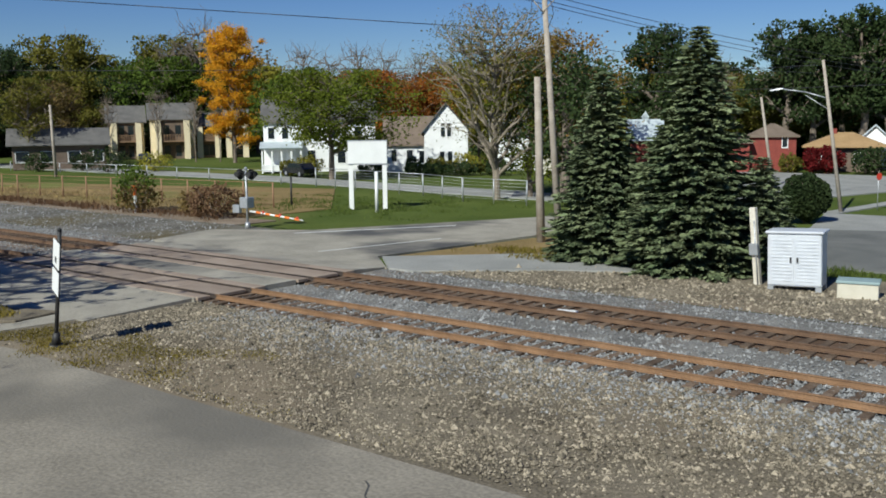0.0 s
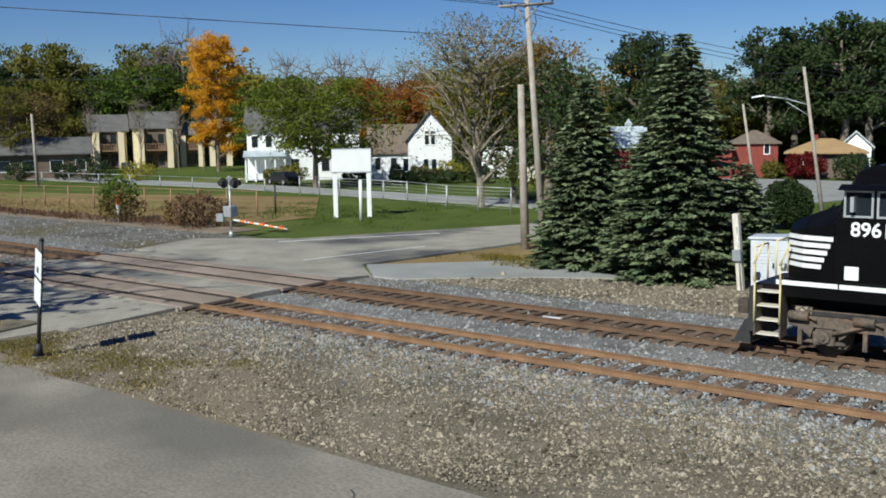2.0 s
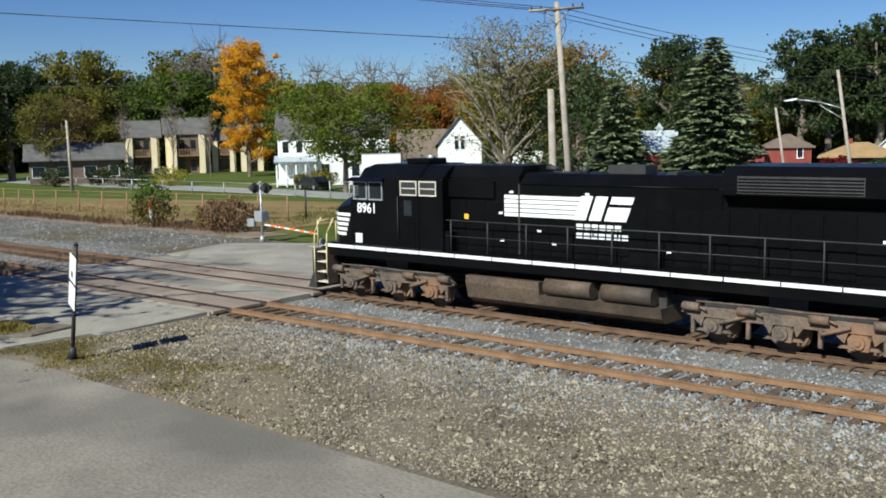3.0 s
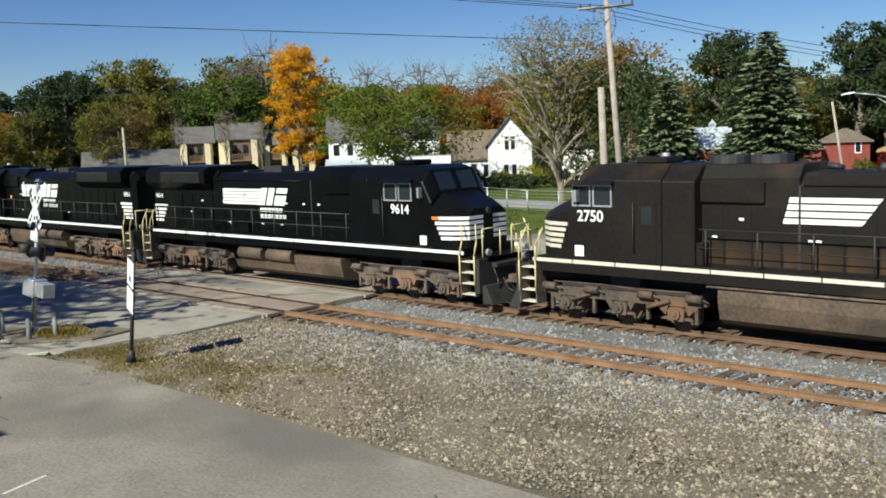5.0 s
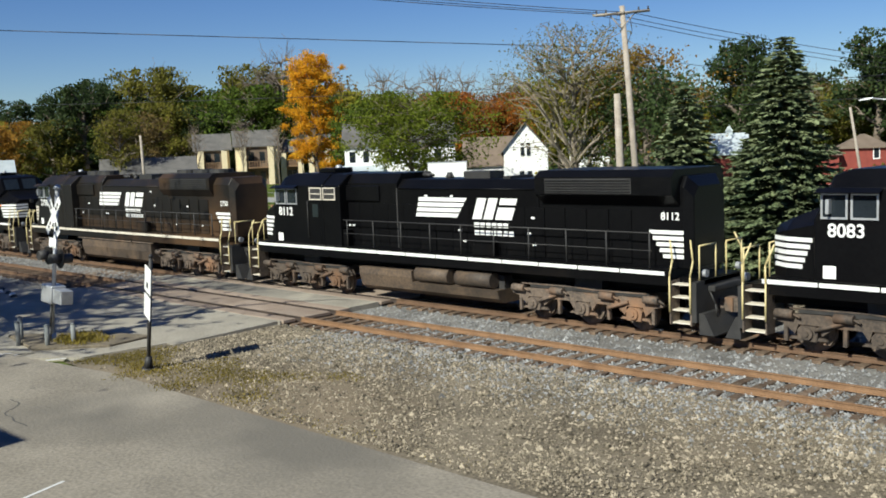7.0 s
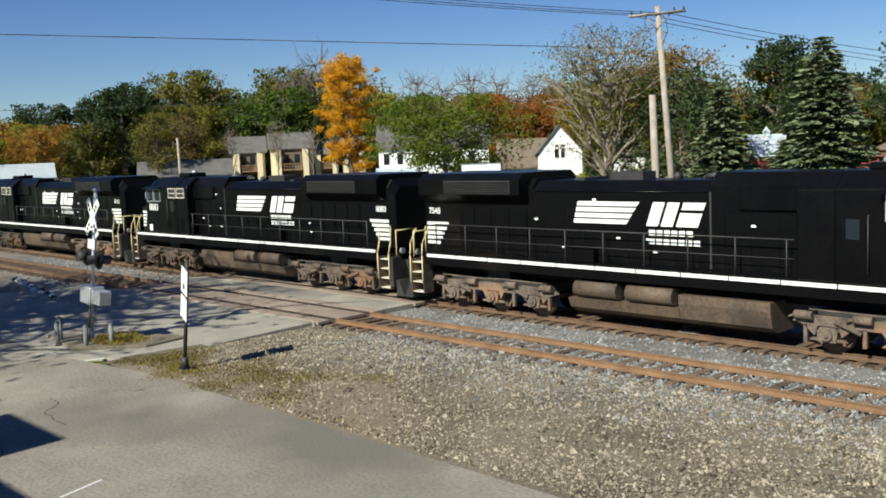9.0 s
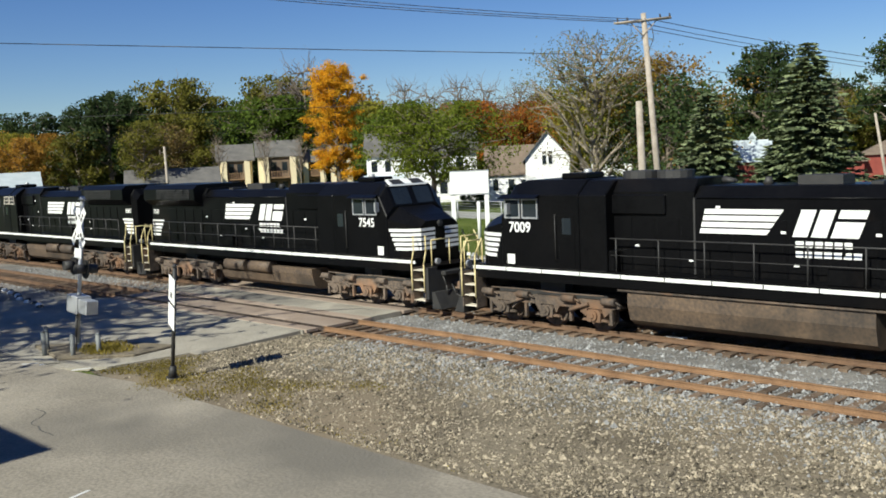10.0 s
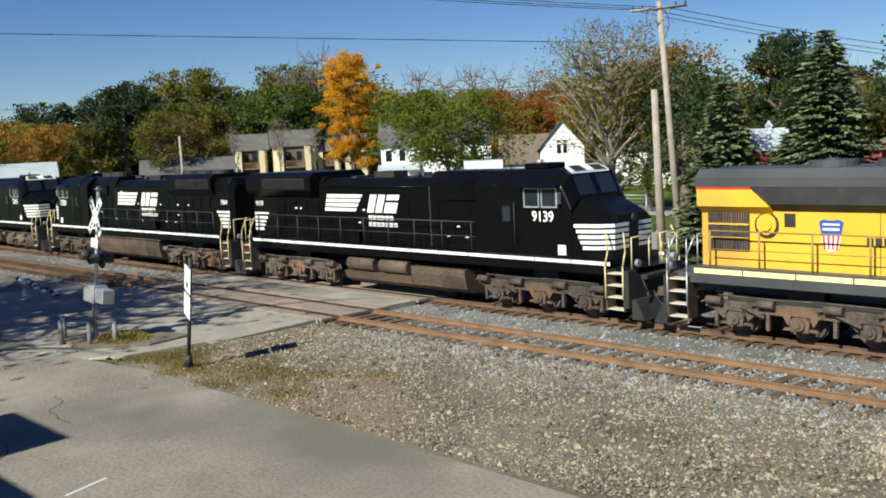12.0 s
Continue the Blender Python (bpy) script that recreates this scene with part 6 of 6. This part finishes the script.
W = M_WEATHERBOARD
g = house("house", -71.2, 86.6, 39.5, 5.0, 9.0, 4.7, 7.7, W, M_SHINGLE, "white weatherboard house with steep gable and grey roof", gable_front=True, windows=((-0.35, 4.0, 0.45, 1.5), (0.35, 4.0, 0.45, 1.5), (-0.45, 0.9, 0.5, 1.4), (0.45, 0.9, 0.5, 1.4)))
part("gable_trim", Shape().box(-2.1, 2.1, -0.09, -0.003, 5.05, 5.17), M_WHITE, g)
house("house", -74.9, 84.2, 39.5, 5.2, 5.4, 3.3, 6.2, W, M_BROWNROOF, "low white house wing with brown shingle roof", windows=((-1.6, 1.2, 0.6, 1.3), (0.2, 1.2, 0.7, 1.3), (1.6, 1.0, 0.6, 1.4)))
house("house", -66.0, 92.5, 39.5, 5.0, 6.0, 4.3, 6.8, W, M_SHINGLE, "white weatherboard house behind the gable")
h2 = house("house", -84.6, 79.6, 47, 13.0, 8.0, 5.9, 8.4, W, M_SHINGLE, "large white two-storey house behind a green tree", windows=((-5.6, 3.9, 0.7, 1.3), (-4.0, 3.9, 0.7, 1.3), (-1.5, 3.9, 0.8, 1.3), (1.5, 3.9, 0.8, 1.3), (4.5, 3.9, 0.8, 1.3), (-1, 1.0, 0.9, 1.5), (2.5, 1.0, 0.9, 1.5)))
part("porch_roof", Shape().prism([(-2.3, 2.75), (0, 3.4), (0, 3.55), (-2.4, 2.9)], -6.9, -2.0, "x"), M_METALROOF, h2, "pale porch roof")
part("porch_wall", Shape().box(-6.7, -2.2, -2.0, -0.01, 0.2, 0.9), W, h2)
for k in range(5):
    part("porch_post", Shape().box(-6.7 + 1.1 * k, -6.52 + 1.1 * k, -2.1, -1.92, 0, 2.85), M_WHITE, h2)
house("house", -75.8, 86.0, 47, 4.0, 5.0, 3.0, 5.2, W, M_METALROOF, "white shed with pale roof beside the large house", gable_front=True)

# cream two-storey apartments with balconies before a dark panel
M_BALCONY = mat("brown_balcony_wood", (0.18, 0.11, 0.06), (0.27, 0.17, 0.10), 1, 0.8, bump=0.2)


def apartments(x, y, rz, w, eave, ridge, label):
    ap = house("apartment_block", x, y, rz, w, 9.0, eave, ridge, M_CREAM, M_SHINGLE, label, over=0.45)
    q = w * 0.26
    # no real recess: its shade is painted as a dark panel on the wall
    part("recess", Shape().box(-q, q, -0.03, -0.004, 0, eave - 0.2), M_DARKWALL, ap, "flat brown panel, dark like a shaded recess")
    for wx in (-q * 0.5, q * 0.5):
        for wz in (0.4, 3.7):
            part("window", Shape().box(wx - 0.45, wx + 0.45, -0.06, -0.031, wz, wz + 1.8), M_GLASS, ap, "dark glazed balcony door")
    for sd in (-1, 1):
        part("wing_wall", Shape().prism([(sd * q, 0), (sd * (q + 0.9), 0), (sd * (q + 0.9), eave - 0.4), (sd * q, eave - 0.2)], -1.9, -0.004), M_CREAM, ap, "cream stucco wing wall")
    part("balcony", Shape().box(-q, q, -1.6, -0.07, 2.8, 3.0), M_BALCONY, ap, "brown wooden balcony")
    for k in range(9):
        part("baluster", Shape().box(-q + 2 * q * k / 8.0 - 0.06, -q + 2 * q * k / 8.0 + 0.06, -1.6, -1.52, 3.0, 3.9), M_BALCONY, ap)
    part("balcony_rail", Shape().box(-q, q, -1.62, -1.5, 3.9, 4.0), M_BALCONY, ap)
    return ap


for x, y, rz, w, e, r in ((-143.3, 91.5, 58, 5.6, 6.2, 8.7), (-138.1, 96.8, 57, 7.0, 6.6, 9.1), (-136.4, 102.8, 54, 3.8, 5.4, 7.4), (-133.4, 106.4, 53, 3.6, 6.6, 8.0)):
    apartments(x, y, rz, w, e, r, "cream stucco apartment block with brown balcony")
# the dark wall colour stands for the shade of trees over this house
lw = house("house", -121.3, 67.4, 61, 11.5, 8.0, 3.4, 5.2, M_DARKWALL, M_SHINGLE, "long low house with shallow grey roof, walls darkened for tree shade", windows=((-4.6, 1.0, 1.5, 1.3), (-1.6, 1.0, 1.5, 1.3), (1.8, 1.0, 1.5, 1.3), (4.8, 1.0, 1.2, 1.3)), over=0.7)
house("house", -134.0, 49.0, 70, 10.0, 8.0, 3.8, 5.6, M_METALROOF, M_METALROOF, "pale low building with metal roof")
house("house", -39.7, 103.2, 23, 4.7, 6.0, 3.8, 5.1, M_BRICK, M_BROWNROOF, "red brick house with brown hipped roof", hip=True, windows=((1.2, 2.6, 0.5, 1.1),))
house("house", -42.6, 100.6, 23, 2.6, 4.0, 3.2, 4.2, M_BRICK, M_BROWNROOF, "low red brick house wing", hip=True)
tn = house("house", -33.2, 106.2, 18, 7.0, 6.0, 2.7, 4.1, M_DARKWALL, M_TANROOF, "low house with tan hipped shingle roof", hip=True, windows=((1.5, 1.0, 1.0, 1.0), (-1.5, 1.0, 1.4, 1.0)), over=0.7)
part("chimney", Shape().box(-1.3, -0.8, 2.6, 3.1, 3.3, 4.5), M_BRICK, tn)
house("house", -32.4, 114.0, 16, 3.2, 6, 3.2, 4.7, W, M_METALROOF, "small white gabled house far behind", gable_front=True)
house("house", -27.0, 113.5, 16, 2.6, 5, 2.9, 3.9, W, M_SHINGLE, "low white garage behind the lane", gable_front=True)
rf = house("house", -38.0, 71.5, 28, 2.3, 3.4, 4.3, 5.6, M_BRICK, M_METALROOF, "small brick house with pale metal roof behind the spruces")
part("cupola", Shape().box(-0.25, 0.25, 1.45, 1.95, 5.4, 5.9).prism([(-0.35, 5.9), (0.35, 5.9), (0, 6.4)], 1.35, 2.05), M_METALROOF, rf)
house("house", -55.0, 88.0, 33, 7.0, 6, 2.6, 4.2, M_BEIGE, M_BROWNROOF, "low beige house behind the pale tree")
# vehicles far off are only hinted at in the street: one dark parked car before the apartments
def parked_car(m, mt, label):
    c = thing("car", m, label, "car")
    part("body", Shape().prism([(-2.1, 0.35), (2.1, 0.35), (2.15, 0.75), (1.3, 0.9), (0.8, 1.4), (-1.2, 1.42), (-1.9, 0.95), (-2.15, 0.85)], -0.85, 0.85), mt, c, bevel=0.06)
    part("side_glass", Shape().prism([(-1.5, 0.98), (1.1, 0.95), (0.72, 1.34), (-1.15, 1.36)], -0.857, 0.857), M_GLASS, c)
    for x in (-1.35, 1.35):
        for y in (-0.87, 0.67):
            w = part("wheel", Shape().prism(ngon(x, 0.33, 0.33, 16), y, y + 0.2), M_DARK, c)
            part("rim", Shape().prism(ngon(x, 0.33, 0.19, 12), y - 0.01, y + 0.21), M_GALV, w)


parked_car(pose(-127, 84, GZ + 0.04, 0, 0, 145), mat("dark_blue_car_paint", (0.02, 0.03, 0.06), (0.03, 0.04, 0.08), 1, 0.25, bump=0), "dark blue car parked before the apartments")
parked_car(pose(-79.0, 71.2, GZ + 0.04, 0, 0, 170), mat("black_car_paint", (0.012, 0.012, 0.013), (0.02, 0.02, 0.02), 1, 0.25, bump=0), "black car parked before the white house")

solid('marker_block', Shape().box(-0.32, 0.32, -0.12, 0.12, 0, 0.1), M_WHITE, 'small white block lying between the rails', 'block', bevel=0.01, m=pose(-15.6, 24.6, -0.07, 0, 0, 8))
stop = thing("stop_sign", pose(-17.9, 64.05, GZ, 0, 0, 62), "small red stop sign on a thin post", "road sign")
part("post", Shape().tube((0, 0, 0), (0, 0, 2.35), 0.03, n=6), M_GALV, stop)
part("plate", Shape().prism([(0.23 * math.cos(radians(22.5 + 45 * k)), 2.1 + 0.23 * math.sin(radians(22.5 + 45 * k))) for k in range(8)], -0.06, -0.045), M_RED, stop, "red octagonal plate")
# unseen block added behind the camera: its made-up chimneys throw two dark pavement shadows
caster = thing("shadow_caster", pose(-20.0, -8.0, GZ), "unseen low brick block with two square stacks added to cast shadows", "building")
part("wall", Shape().box(-9, 9, 0, 6, 0, 3.0), M_BRICK, caster)
part("roof", Shape().box(-9.4, 9.4, -0.4, 6.4, 3.0, 3.2), M_SHINGLE, caster)
part("chimney", Shape().box(-2.0, 1.2, 3.5, 4.6, 3.2, 8.9), M_BRICK, caster)
part("chimney", Shape().box(1.5, 4.1, 3.5, 4.6, 3.2, 7.4), M_BRICK, caster)


# ---------- what moves ----------
def motions():
    for k, (loco, turn) in enumerate(TRAIN):
        mid = LEN * (k + 0.5)
        walk(loco, [(t, pose(train_front(t) + mid, TRACK_Y, 0.075, 0, 0, turn)) for t, _ in SURGE])
    step = SPEED / FPS / 0.53
    for w, x in WHEELS:
        sign = 1 if w.parent in FORWARD else -1
        walk(w, [(i / FPS, pose(x, 0, 0.53, 0, math.degrees(step * i) * sign, 0)) for i in range(361)])


FORWARD = {loco for loco, turn in TRAIN if turn == 0}
motions()
